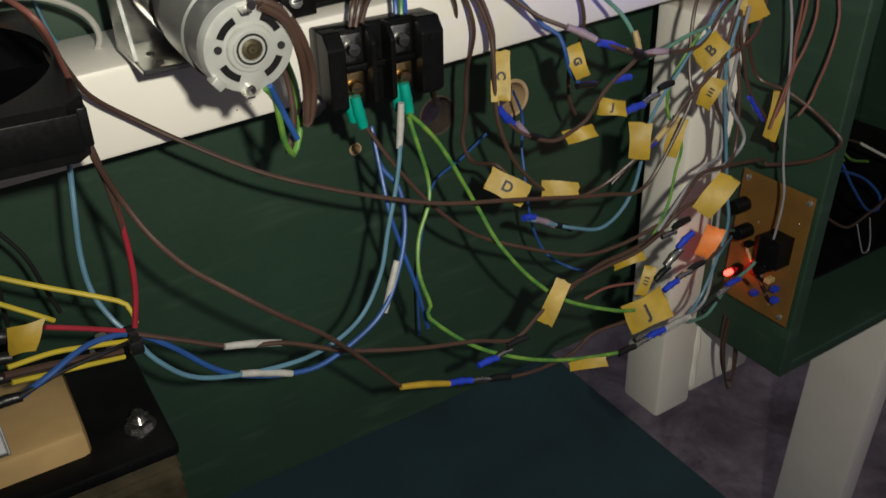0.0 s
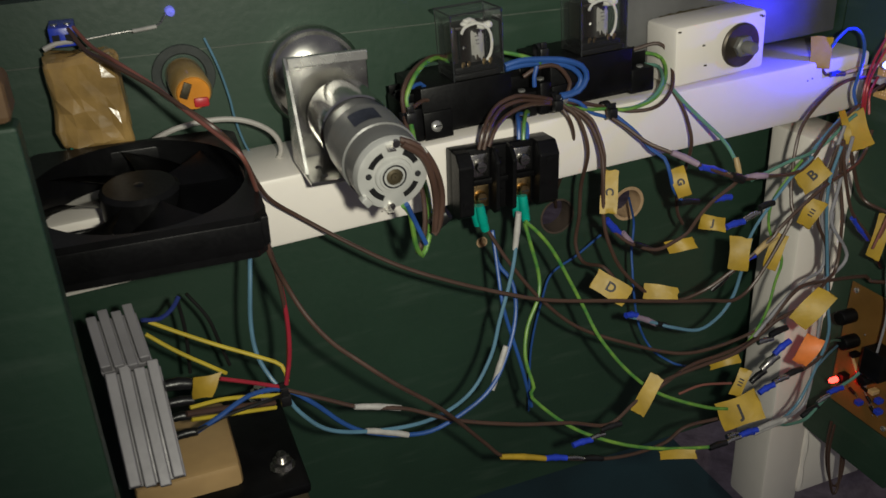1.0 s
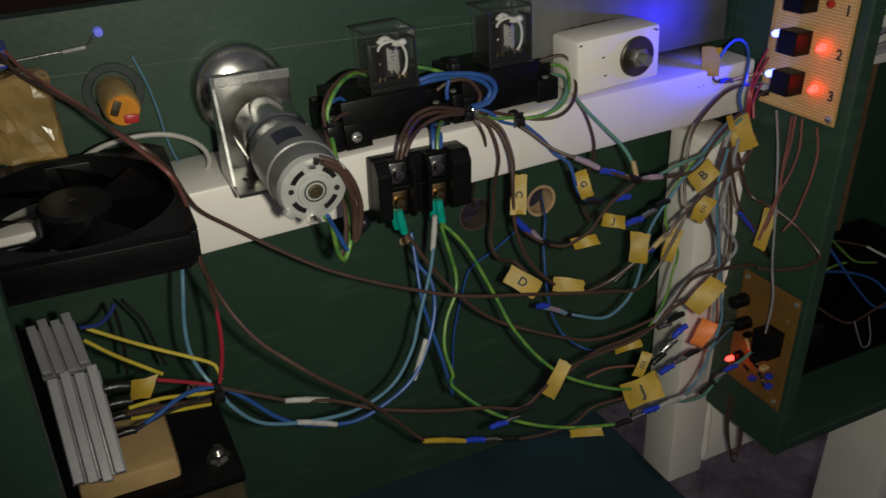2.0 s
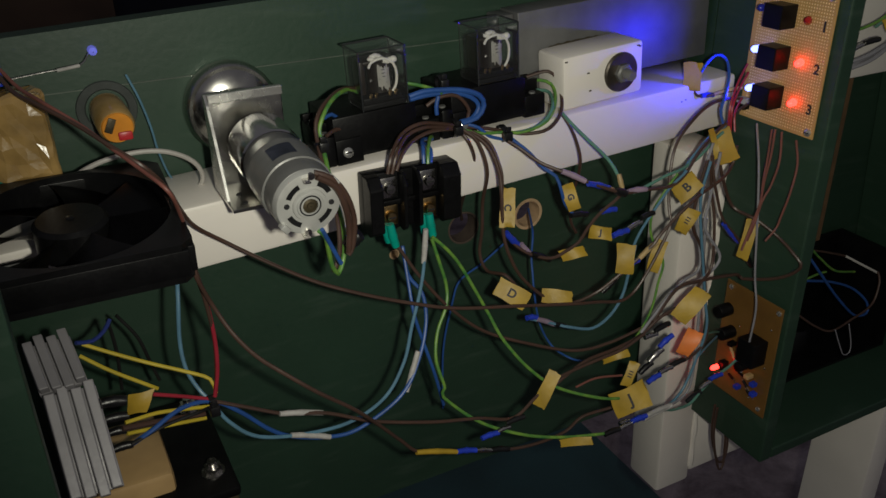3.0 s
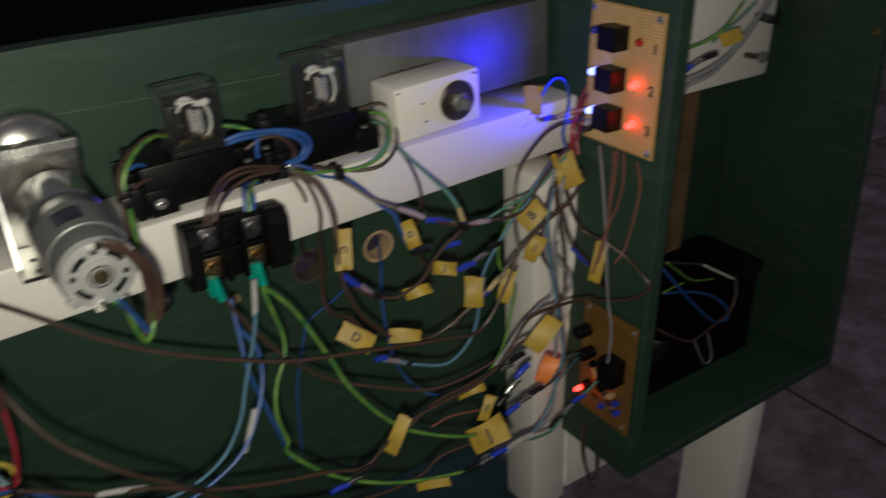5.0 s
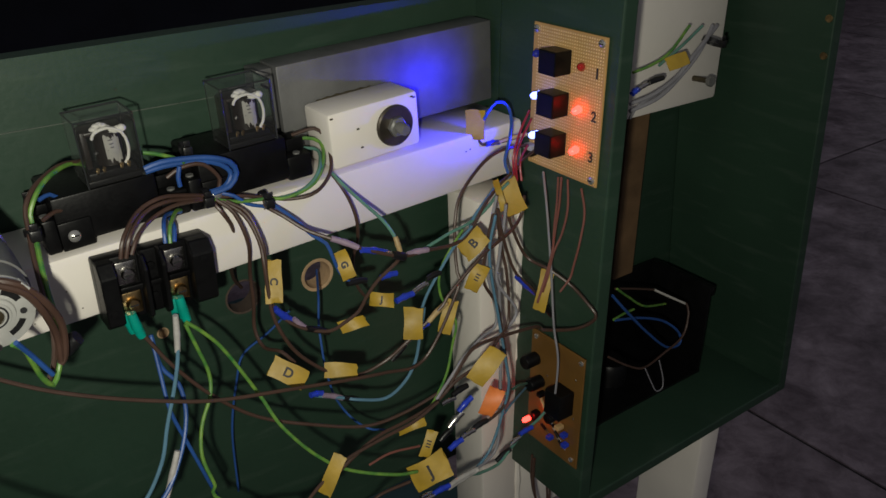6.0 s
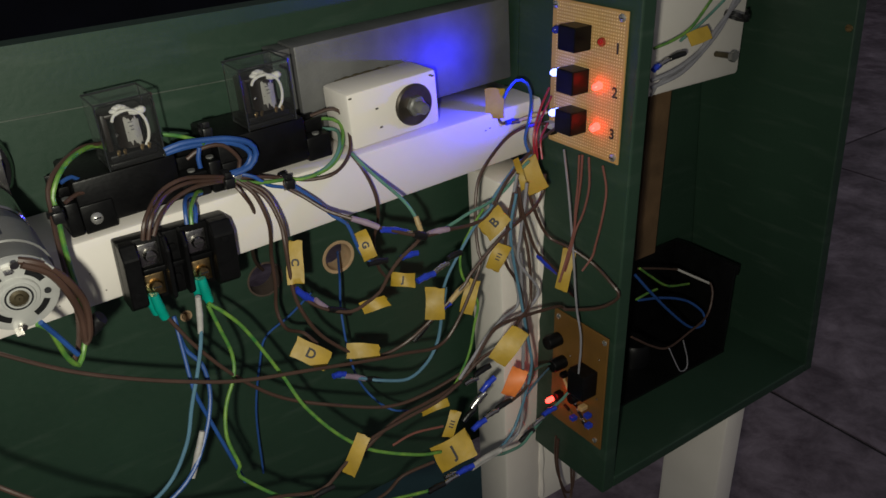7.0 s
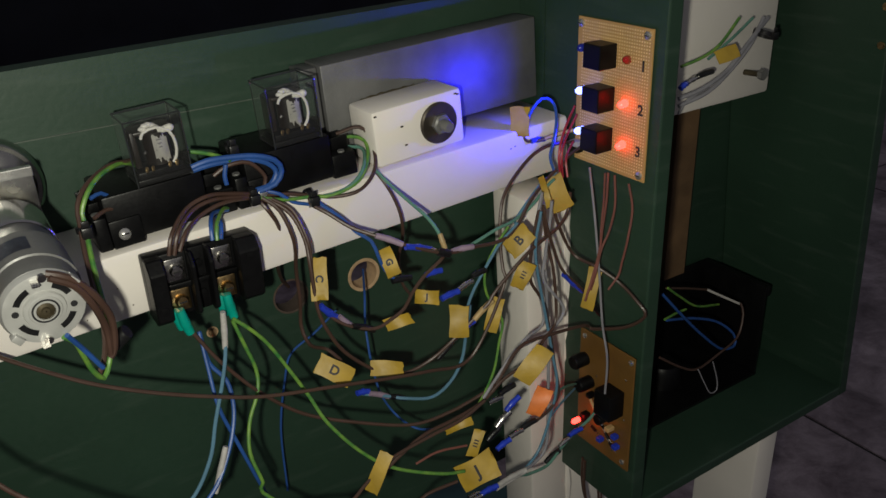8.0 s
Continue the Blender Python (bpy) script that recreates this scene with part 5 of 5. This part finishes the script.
w = wire("sky", 0.0015, [(0.5244, 0.5400, 0.8562), (0.5493, 0.5350, 0.8459), (0.5607, 0.5300, 0.8421), (0.5823, 0.5250, 0.8370), (0.6007, 0.5250, 0.8447), (0.6118, 0.5250, 0.8608), (0.6164, 0.5250, 0.8817), (0.6210, 0.5250, 0.9069), (0.6175, 0.5250, 0.9045)])
sleeve(w, "blue", (0.5240, 0.5390, 0.8569), (0.5345, 0.5390, 0.8544), 0.0025)
sleeve(w, "mauve", (0.5334, 0.5370, 0.8541), (0.5508, 0.5370, 0.8436), 0.0023)
sleeve(w, "black", (0.5499, 0.5340, 0.8457), (0.5634, 0.5340, 0.8383), 0.0024)
w = wire("brown", 0.0016, [(0.5067, 0.4950, 0.8048), (0.5319, 0.4967, 0.8189), (0.5573, 0.4983, 0.8279), (0.5831, 0.5000, 0.8283), (0.6090, 0.5000, 0.8322), (0.6249, 0.5000, 0.8409), (0.6371, 0.5017, 0.8542), (0.6547, 0.5033, 0.8680), (0.6811, 0.5050, 0.8669), (0.7278, 0.5075, 0.8595), (0.7350, 0.5077, 0.8533), (0.7450, 0.4778, 0.8655), (0.7480, 0.4599, 0.8837), (0.7465, 0.4688, 0.8935), (0.7450, 0.4875, 0.9029), (0.7350, 0.5047, 0.9140), (0.7278, 0.5250, 0.9199), (0.7129, 0.5270, 0.9484), (0.7069, 0.5300, 0.9715)])
w = wire("rust", 0.0011, [(0.5496, 0.5000, 0.8027), (0.5680, 0.4975, 0.8071), (0.5941, 0.4950, 0.8028)])
flag(w, (0.5959, 0.4833, 0.7843), (0.0138, -0.0052, 0.0064), (0.0016, -0.0062, -0.0091), "J")
w = wire("grey", 0.0015, [(0.6143, 0.5000, 0.8364), (0.6323, 0.5025, 0.8513), (0.6491, 0.5050, 0.8642), (0.6684, 0.5067, 0.8657), (0.6897, 0.5083, 0.8678), (0.7052, 0.5100, 0.8821), (0.6876, 0.5150, 0.9120), (0.6905, 0.5175, 0.9334), (0.6965, 0.5200, 0.9593), (0.6983, 0.5200, 0.9774)])
w = wire("brown", 0.0015, [(0.6196, 0.5000, 0.8367), (0.6346, 0.4985, 0.8480), (0.6579, 0.4970, 0.8560), (0.6799, 0.5035, 0.8661), (0.6967, 0.5100, 0.8748), (0.6978, 0.5150, 0.9145), (0.6947, 0.5200, 0.9409), (0.6909, 0.5200, 0.9609), (0.6896, 0.5200, 0.9760)])
w = wire("grey", 0.0014, [(0.6232, 0.5050, 0.8362), (0.6421, 0.5083, 0.8524), (0.6668, 0.5117, 0.8669), (0.6879, 0.5150, 0.8756), (0.6803, 0.5200, 0.9259), (0.6832, 0.5200, 0.9630), (0.6883, 0.5200, 0.9873)])
w = wire("brown", 0.0015, [(0.6656, 0.4970, 0.7927), (0.6829, 0.4985, 0.7974), (0.6928, 0.5000, 0.8095), (0.6919, 0.5050, 0.8370), (0.6906, 0.5100, 0.8641), (0.6876, 0.5150, 0.8910), (0.6744, 0.5167, 0.9174), (0.6777, 0.5183, 0.9465), (0.6852, 0.5200, 0.9735)])
w = wire("sky", 0.0014, [(0.6444, 0.4900, 0.7531), (0.6559, 0.4935, 0.7541), (0.6705, 0.4970, 0.7620), (0.6831, 0.4985, 0.7895), (0.6911, 0.5000, 0.8184), (0.6903, 0.5050, 0.8430), (0.6865, 0.5100, 0.8784), (0.6783, 0.5150, 0.9380), (0.6833, 0.5150, 0.9739)])
sleeve(w, "black", (0.6302, 0.5000, 0.8335), (0.6460, 0.5000, 0.8367), 0.0026)
sleeve(w, "metal", (0.6194, 0.5000, 0.8297), (0.6334, 0.5000, 0.8300), 0.0022)
flag(w, (0.6548, 0.4873, 0.8590), (-0.0112, 0.0014, -0.0118), (0.0040, -0.0062, -0.0032))
sleeve(w, "blue", (0.6346, 0.4970, 0.8170), (0.6486, 0.4970, 0.8257), 0.0026)
sleeve(w, "metal", (0.6244, 0.4970, 0.8055), (0.6387, 0.4970, 0.8151), 0.0032)
sleeve(w, "black", (0.6155, 0.4970, 0.7961), (0.6287, 0.4970, 0.8035), 0.0026)
flag(w, (0.6706, 0.4983, 0.8096), (-0.0075, -0.0008, -0.0100), (0.0048, -0.0044, -0.0023), mat=ORANGETAG)
sleeve(w, "blue", (0.6229, 0.4940, 0.7855), (0.6368, 0.4940, 0.7896), 0.0025)
sleeve(w, "metal", (0.6357, 0.4940, 0.7918), (0.6497, 0.4940, 0.7935), 0.0024)
sleeve(w, "black", (0.6483, 0.4950, 0.7936), (0.6642, 0.4950, 0.7962), 0.0025)
flag(w, (0.5927, 0.5033, 0.8171), (0.0101, -0.0043, 0.0038), (0.0002, -0.0015, -0.0024))
flag(w, (0.6014, 0.4933, 0.8024), (-0.0057, -0.0017, -0.0095), (0.0033, -0.0027, -0.0009), bars=3)
w = wire("teal", 0.0015, [(0.6236, 0.4850, 0.7592), (0.6424, 0.4875, 0.7535), (0.6531, 0.4900, 0.7478), (0.6782, 0.4950, 0.7414), (0.6962, 0.5000, 0.7462), (0.7224, 0.5100, 0.7469), (0.7350, 0.5032, 0.7619), (0.7450, 0.5020, 0.7738)])
sleeve(w, "black", (0.6803, 0.5000, 0.7399), (0.6965, 0.5000, 0.7460), 0.0026)
sleeve(w, "metal", (0.6981, 0.5030, 0.7466), (0.7103, 0.5030, 0.7510), 0.0020)
sleeve(w, "blue", (0.7123, 0.5060, 0.7505), (0.7276, 0.5060, 0.7518), 0.0024)
sleeve(w, "white", (0.6154, 0.4860, 0.7537), (0.6469, 0.4860, 0.7574), 0.0024)
sleeve(w, "blue", (0.5983, 0.4840, 0.7585), (0.6140, 0.4840, 0.7576), 0.0025)
sleeve(w, "metal", (0.5860, 0.4830, 0.7625), (0.5981, 0.4830, 0.7605), 0.0021)
w = wire("teal", 0.0012, [(0.6884, 0.5000, 0.8100), (0.7154, 0.5150, 0.7976), (0.7428, 0.5300, 0.7813)])
w = wire("sky", 0.0011, [(0.6838, 0.5000, 0.7868), (0.7127, 0.5150, 0.7838), (0.7406, 0.5300, 0.7775)])
flag(w, (0.7082, 0.5733, 1.0281), (-0.0033, -0.0041, -0.0110), (0.0065, -0.0043, -0.0003))
w = wire("blue", 0.0014, [(0.7157, 0.5750, 1.0152), (0.7154, 0.5700, 1.0329), (0.7235, 0.5650, 1.0456), (0.7307, 0.5600, 1.0430), (0.7291, 0.5525, 1.0333), (0.7212, 0.5450, 1.0196), (0.7128, 0.5400, 1.0055), (0.7133, 0.5350, 0.9939)])
w = wire("brown", 0.0013, [(0.7103, 0.5720, 1.0161), (0.7121, 0.5700, 1.0116), (0.7162, 0.5680, 1.0103), (0.7314, 0.5600, 1.0128), (0.7476, 0.5520, 1.0178)])
sleeve(w, "blue", (0.7154, 0.5670, 1.0109), (0.7295, 0.5670, 1.0098), 0.0023)
sleeve(w, "tan", (0.7261, 0.5630, 1.0119), (0.7467, 0.5520, 1.0177), 0.0018)
w = wire("red", 0.0011, [(0.7444, 0.5480, 1.0394), (0.7289, 0.5415, 1.0251), (0.7175, 0.5350, 1.0085), (0.7194, 0.5350, 0.9897)])
w = wire("red", 0.0011, [(0.7470, 0.5480, 1.0317), (0.7318, 0.5415, 1.0200), (0.7204, 0.5350, 1.0078), (0.7222, 0.5350, 0.9872)])
w = wire("red", 0.0011, [(0.7439, 0.5480, 1.0094), (0.7295, 0.5400, 1.0008), (0.7273, 0.5350, 0.9860)])
w = wire("brown", 0.0014, [(0.7518, 0.5480, 1.0030), (0.7357, 0.5430, 1.0005), (0.7222, 0.5380, 0.9956), (0.7179, 0.5380, 0.9874)])
flag(w, (0.7124, 0.5303, 0.9770), (0.0014, -0.0078, -0.0122), (0.0076, -0.0033, 0.0028))
flag(w, (0.6985, 0.5283, 0.9823), (-0.0002, -0.0063, -0.0113), (-0.0023, 0.0010, -0.0008))
w = wire("brown", 0.0014, [(0.6900, 0.5200, 0.9750), (0.6911, 0.5175, 0.9598), (0.6961, 0.5150, 0.9404), (0.7048, 0.5125, 0.9173), (0.7251, 0.5100, 0.8936), (0.7393, 0.5100, 0.8722)])
sleeve(w, "blue", (0.7068, 0.5130, 0.9127), (0.7280, 0.5130, 0.8903), 0.0025)
sleeve(w, "black", (0.7342, 0.5100, 0.8812), (0.7473, 0.5100, 0.8620), 0.0026)
flag(w, (0.7308, 0.5054, 0.8947), (-0.0079, -0.0039, -0.0152), (0.0037, -0.0037, -0.0018))
w = wire("rust", 0.0011, [(0.7520, 0.5142, 0.9899), (0.7485, 0.5110, 0.9673), (0.7450, 0.5102, 0.9455), (0.7350, 0.5024, 0.9297), (0.7300, 0.5026, 0.9111), (0.7200, 0.5007, 0.8885)])
w = wire("rust", 0.0011, [(0.7540, 0.5088, 0.9891), (0.7495, 0.5021, 0.9662), (0.7450, 0.5026, 0.9443), (0.7380, 0.5031, 0.9305), (0.7300, 0.5006, 0.9109), (0.7300, 0.5050, 0.8941)])
w = wire("rust", 0.0011, [(0.7540, 0.4930, 0.9864), (0.7540, 0.4873, 0.9661), (0.7480, 0.4846, 0.9422), (0.7465, 0.4885, 0.9178), (0.7450, 0.4894, 0.9091), (0.7350, 0.4902, 0.8987)])
w = wire("rust", 0.0010, [(0.7520, 0.5178, 0.9888), (0.7485, 0.5140, 0.9664), (0.7450, 0.5117, 0.9488), (0.7380, 0.5046, 0.9339)])
w = wire("grey", 0.0011, [(0.7450, 0.5285, 0.9920), (0.7350, 0.5106, 0.9630), (0.7350, 0.5021, 0.9150), (0.7350, 0.4945, 0.8641), (0.7365, 0.4882, 0.8325), (0.7380, 0.4899, 0.7953), (0.7450, 0.4985, 0.7526)])
sleeve(w, "white", (0.7562, 0.5080, 0.7416), (0.7559, 0.5080, 0.7887), 0.0020)
w = wire("brown", 0.0014, [(0.753, 0.5300, 0.690), (0.7535, 0.5300, 0.665), (0.759, 0.5300, 0.637), (0.770, 0.5280, 0.609), (0.778, 0.5280, 0.610), (0.7815, 0.5300, 0.628), (0.7780, 0.5320, 0.655)])
w = wire("brown", 0.0014, [(0.7515, 0.5250, 0.690), (0.7520, 0.5250, 0.660), (0.757, 0.5230, 0.630), (0.767, 0.5230, 0.604), (0.7745, 0.5250, 0.606), (0.7770, 0.5290, 0.627), (0.7760, 0.5320, 0.655)])
w = wire("blue", 0.0022, [(0.4384, 0.5720, 1.0501), (0.4488, 0.5710, 1.0524), (0.4624, 0.5700, 1.0519), (0.4794, 0.5680, 1.0499), (0.4927, 0.5660, 1.0446), (0.4967, 0.5660, 1.0362), (0.4908, 0.5660, 1.0279), (0.4795, 0.5680, 1.0248)])
w = wire("blue", 0.0020, [(0.4392, 0.5730, 1.0475), (0.4505, 0.5725, 1.0489), (0.4644, 0.5720, 1.0485), (0.4817, 0.5705, 1.0459), (0.4914, 0.5690, 1.0400), (0.4935, 0.5685, 1.0340), (0.4878, 0.5680, 1.0274), (0.4778, 0.5680, 1.0261)])
w = wire("blue", 0.0017, [(0.4597, 0.5680, 1.0484), (0.4579, 0.5680, 1.0412), (0.4583, 0.5680, 1.0347)])
w = wire("brown", 0.0016, [(0.4514, 0.5710, 1.0415), (0.4616, 0.5700, 1.0467), (0.4756, 0.5690, 1.0459), (0.4858, 0.5690, 1.0333), (0.4820, 0.5690, 1.0238)])
w = wire("green", 0.0015, [(0.4407, 0.5900, 1.0556), (0.4507, 0.5850, 1.0539), (0.4610, 0.5750, 1.0512), (0.4641, 0.5700, 1.0492)])
w = wire("green", 0.0017, [(0.4104, 0.6000, 1.0501), (0.4010, 0.5950, 1.0555), (0.3846, 0.5800, 1.0553), (0.3734, 0.5700, 1.0492), (0.3672, 0.5660, 1.0390), (0.3670, 0.5620, 1.0320), (0.3640, 0.5460, 1.0200), (0.3620, 0.5300, 1.0050), (0.3610, 0.5160, 0.9930), (0.3580, 0.5060, 0.9800), (0.3540, 0.5000, 0.9720), (0.3490, 0.4970, 0.9650), (0.3440, 0.4930, 0.9740), (0.3410, 0.4880, 0.9870), (0.3380, 0.4830, 1.0000), (0.3330, 0.4790, 1.0070)])
w = wire("brown", 0.0017, [(0.4101, 0.6000, 1.0532), (0.3929, 0.5900, 1.0570), (0.3745, 0.5750, 1.0525), (0.3660, 0.5680, 1.0434), (0.3642, 0.5630, 1.0332), (0.3612, 0.5470, 1.0212), (0.3592, 0.5310, 1.0062), (0.3582, 0.5170, 0.9942), (0.3552, 0.5070, 0.9812), (0.3512, 0.5010, 0.9732), (0.3462, 0.4980, 0.9662)])
w = wire("brown", 0.0015, [(0.3740, 0.5720, 1.0315), (0.3825, 0.5770, 1.0333), (0.3925, 0.5820, 1.0308)])
w = wire("blue", 0.0015, [(0.3753, 0.5780, 1.0424), (0.3825, 0.5815, 1.0433), (0.3895, 0.5850, 1.0365)])
w = wire("brown", 0.0022, [(0.3321, 0.4760, 1.0454), (0.3421, 0.4750, 1.0403), (0.3523, 0.4800, 1.0252), (0.3587, 0.4870, 1.0055), (0.3574, 0.4900, 0.9862), (0.3540, 0.4900, 0.9808)])
w = wire("brown", 0.0022, [(0.3330, 0.4740, 1.0435), (0.3436, 0.4750, 1.0352), (0.3506, 0.4800, 1.0198), (0.3550, 0.4870, 1.0003), (0.3548, 0.4900, 0.9827)])
w = wire("blue", 0.0016, [(0.3346, 0.4780, 1.0079), (0.3418, 0.4850, 0.9921), (0.3490, 0.4900, 0.9758)])
sleeve(w, "black", (0.3590, 0.5030, 0.9800), (0.3670, 0.5000, 0.9880), 0.0050)
cable_tie((0.4751, 0.5750, 1.0202), (1, 0.1, 0), 0.0062)
cable_tie((0.5171, 0.5720, 1.0092), (1, 0, 0.1), 0.0056)
cable_tie((0.4695, 0.5850, 1.0535), (1, 0, 0.1), 0.0042)
cable_tie((0.3658, 0.5620, 1.0300), (0, 0.2, 1), 0.0038)
w = wire("brown", 0.0015, [(0.4760, 0.5750, 1.0196), (0.4998, 0.5735, 1.0160), (0.5185, 0.5720, 1.0107), (0.5343, 0.5650, 1.0079), (0.5524, 0.5600, 1.0106), (0.5706, 0.5700, 1.0206), (0.5768, 0.5850, 1.0370), (0.5700, 0.5900, 1.0467), (0.5561, 0.6000, 1.0419)])
w = wire("green", 0.0015, [(0.4803, 0.5720, 1.0185), (0.4983, 0.5710, 1.0128), (0.5175, 0.5700, 1.0106), (0.5328, 0.5660, 1.0093), (0.5533, 0.5650, 1.0153), (0.5678, 0.5750, 1.0264), (0.5737, 0.5900, 1.0355), (0.5649, 0.5950, 1.0392), (0.5557, 0.6000, 1.0381)])
w = wire("teal", 0.0015, [(0.5170, 0.5700, 1.0091), (0.5374, 0.5660, 1.0103), (0.5510, 0.5650, 1.0159), (0.5615, 0.5700, 1.0240), (0.5717, 0.5900, 1.0294), (0.5643, 0.6000, 1.0301)])
w = wire("blue", 0.0015, [(0.4831, 0.5780, 1.0217), (0.4955, 0.5720, 1.0175), (0.5038, 0.5710, 1.0098), (0.5168, 0.5700, 1.0048)])
w = wire("blue", 0.0016, [(0.8479, 0.5300, 0.8397), (0.8748, 0.5300, 0.8102), (0.9157, 0.5350, 0.7697), (0.9592, 0.5400, 0.7322), (0.9868, 0.5433, 0.7241), (0.9874, 0.5467, 0.7373), (0.9611, 0.5500, 0.7601), (0.9151, 0.5450, 0.7831), (0.8681, 0.5400, 0.7996)])
w = wire("green", 0.0014, [(0.8660, 0.5400, 0.8366), (0.8906, 0.5450, 0.8169), (0.9246, 0.5500, 0.7921), (0.9737, 0.5600, 0.7731)])
w = wire("green", 0.0014, [(0.8536, 0.5300, 0.8103), (0.8759, 0.5350, 0.8075), (0.8957, 0.5400, 0.8028)])
w = wire("brown", 0.0014, [(0.8398, 0.5200, 0.7770), (0.8710, 0.5200, 0.7540), (0.8975, 0.5200, 0.7408), (0.9342, 0.5250, 0.7411), (0.9715, 0.5300, 0.7471), (0.9835, 0.5350, 0.7694), (0.9833, 0.5400, 0.7803)])
w = wire("white", 0.0015, [(0.9508, 0.5600, 0.7988), (0.9671, 0.5500, 0.7888), (0.9848, 0.5400, 0.7781)])
w = wire("brown", 0.0014, [(0.8754, 0.5500, 0.8292), (0.9119, 0.5550, 0.8150), (0.9508, 0.5600, 0.7988)])
w = wire("grey", 0.0007, [(0.8740, 0.5000, 0.7602), (0.8874, 0.5000, 0.7369), (0.8971, 0.5000, 0.7226), (0.9086, 0.5017, 0.7208), (0.9098, 0.5033, 0.7317), (0.9017, 0.5050, 0.7562)])
w = wire("grey", 0.0022, [(0.8712, 0.5520, 1.0215), (0.8935, 0.5450, 1.0284), (0.9239, 0.5450, 1.0395), (0.9492, 0.5450, 1.0599), (0.9887, 0.5550, 1.0774)])
w = wire("grey", 0.0022, [(0.8721, 0.5520, 1.0146), (0.9021, 0.5450, 1.0242), (0.9332, 0.5460, 1.0406), (0.9562, 0.5470, 1.0586), (0.9820, 0.5550, 1.0782)])
w = wire("grey", 0.0016, [(0.8765, 0.5550, 1.0062), (0.8809, 0.5500, 1.0188), (0.9077, 0.5500, 1.0263)])
w = wire("green", 0.0016, [(0.8688, 0.5500, 1.0513), (0.8922, 0.5475, 1.0560), (0.9113, 0.5450, 1.0653), (0.9405, 0.5500, 1.0841)])
w = wire("teal", 0.0015, [(0.9035, 0.5500, 1.0525), (0.9334, 0.5500, 1.0667), (0.9597, 0.5500, 1.0817)])
sleeve(w, "black", (0.8821, 0.5420, 1.0416), (0.9015, 0.5420, 1.0432), 0.0028)
sleeve(w, "blue", (0.8648, 0.5450, 1.0334), (0.8728, 0.5450, 1.0368), 0.0028)
sleeve(w, "metal", (0.8704, 0.5430, 1.0376), (0.8845, 0.5430, 1.0410), 0.0024)
flag(w, (0.9171, 0.5404, 1.0566), (0.0088, -0.0042, 0.0031), (0.0005, -0.0036, -0.0053))
cable_tie((0.9783, 0.5500, 1.0646), (0.5, 0, 1), 0.0090)
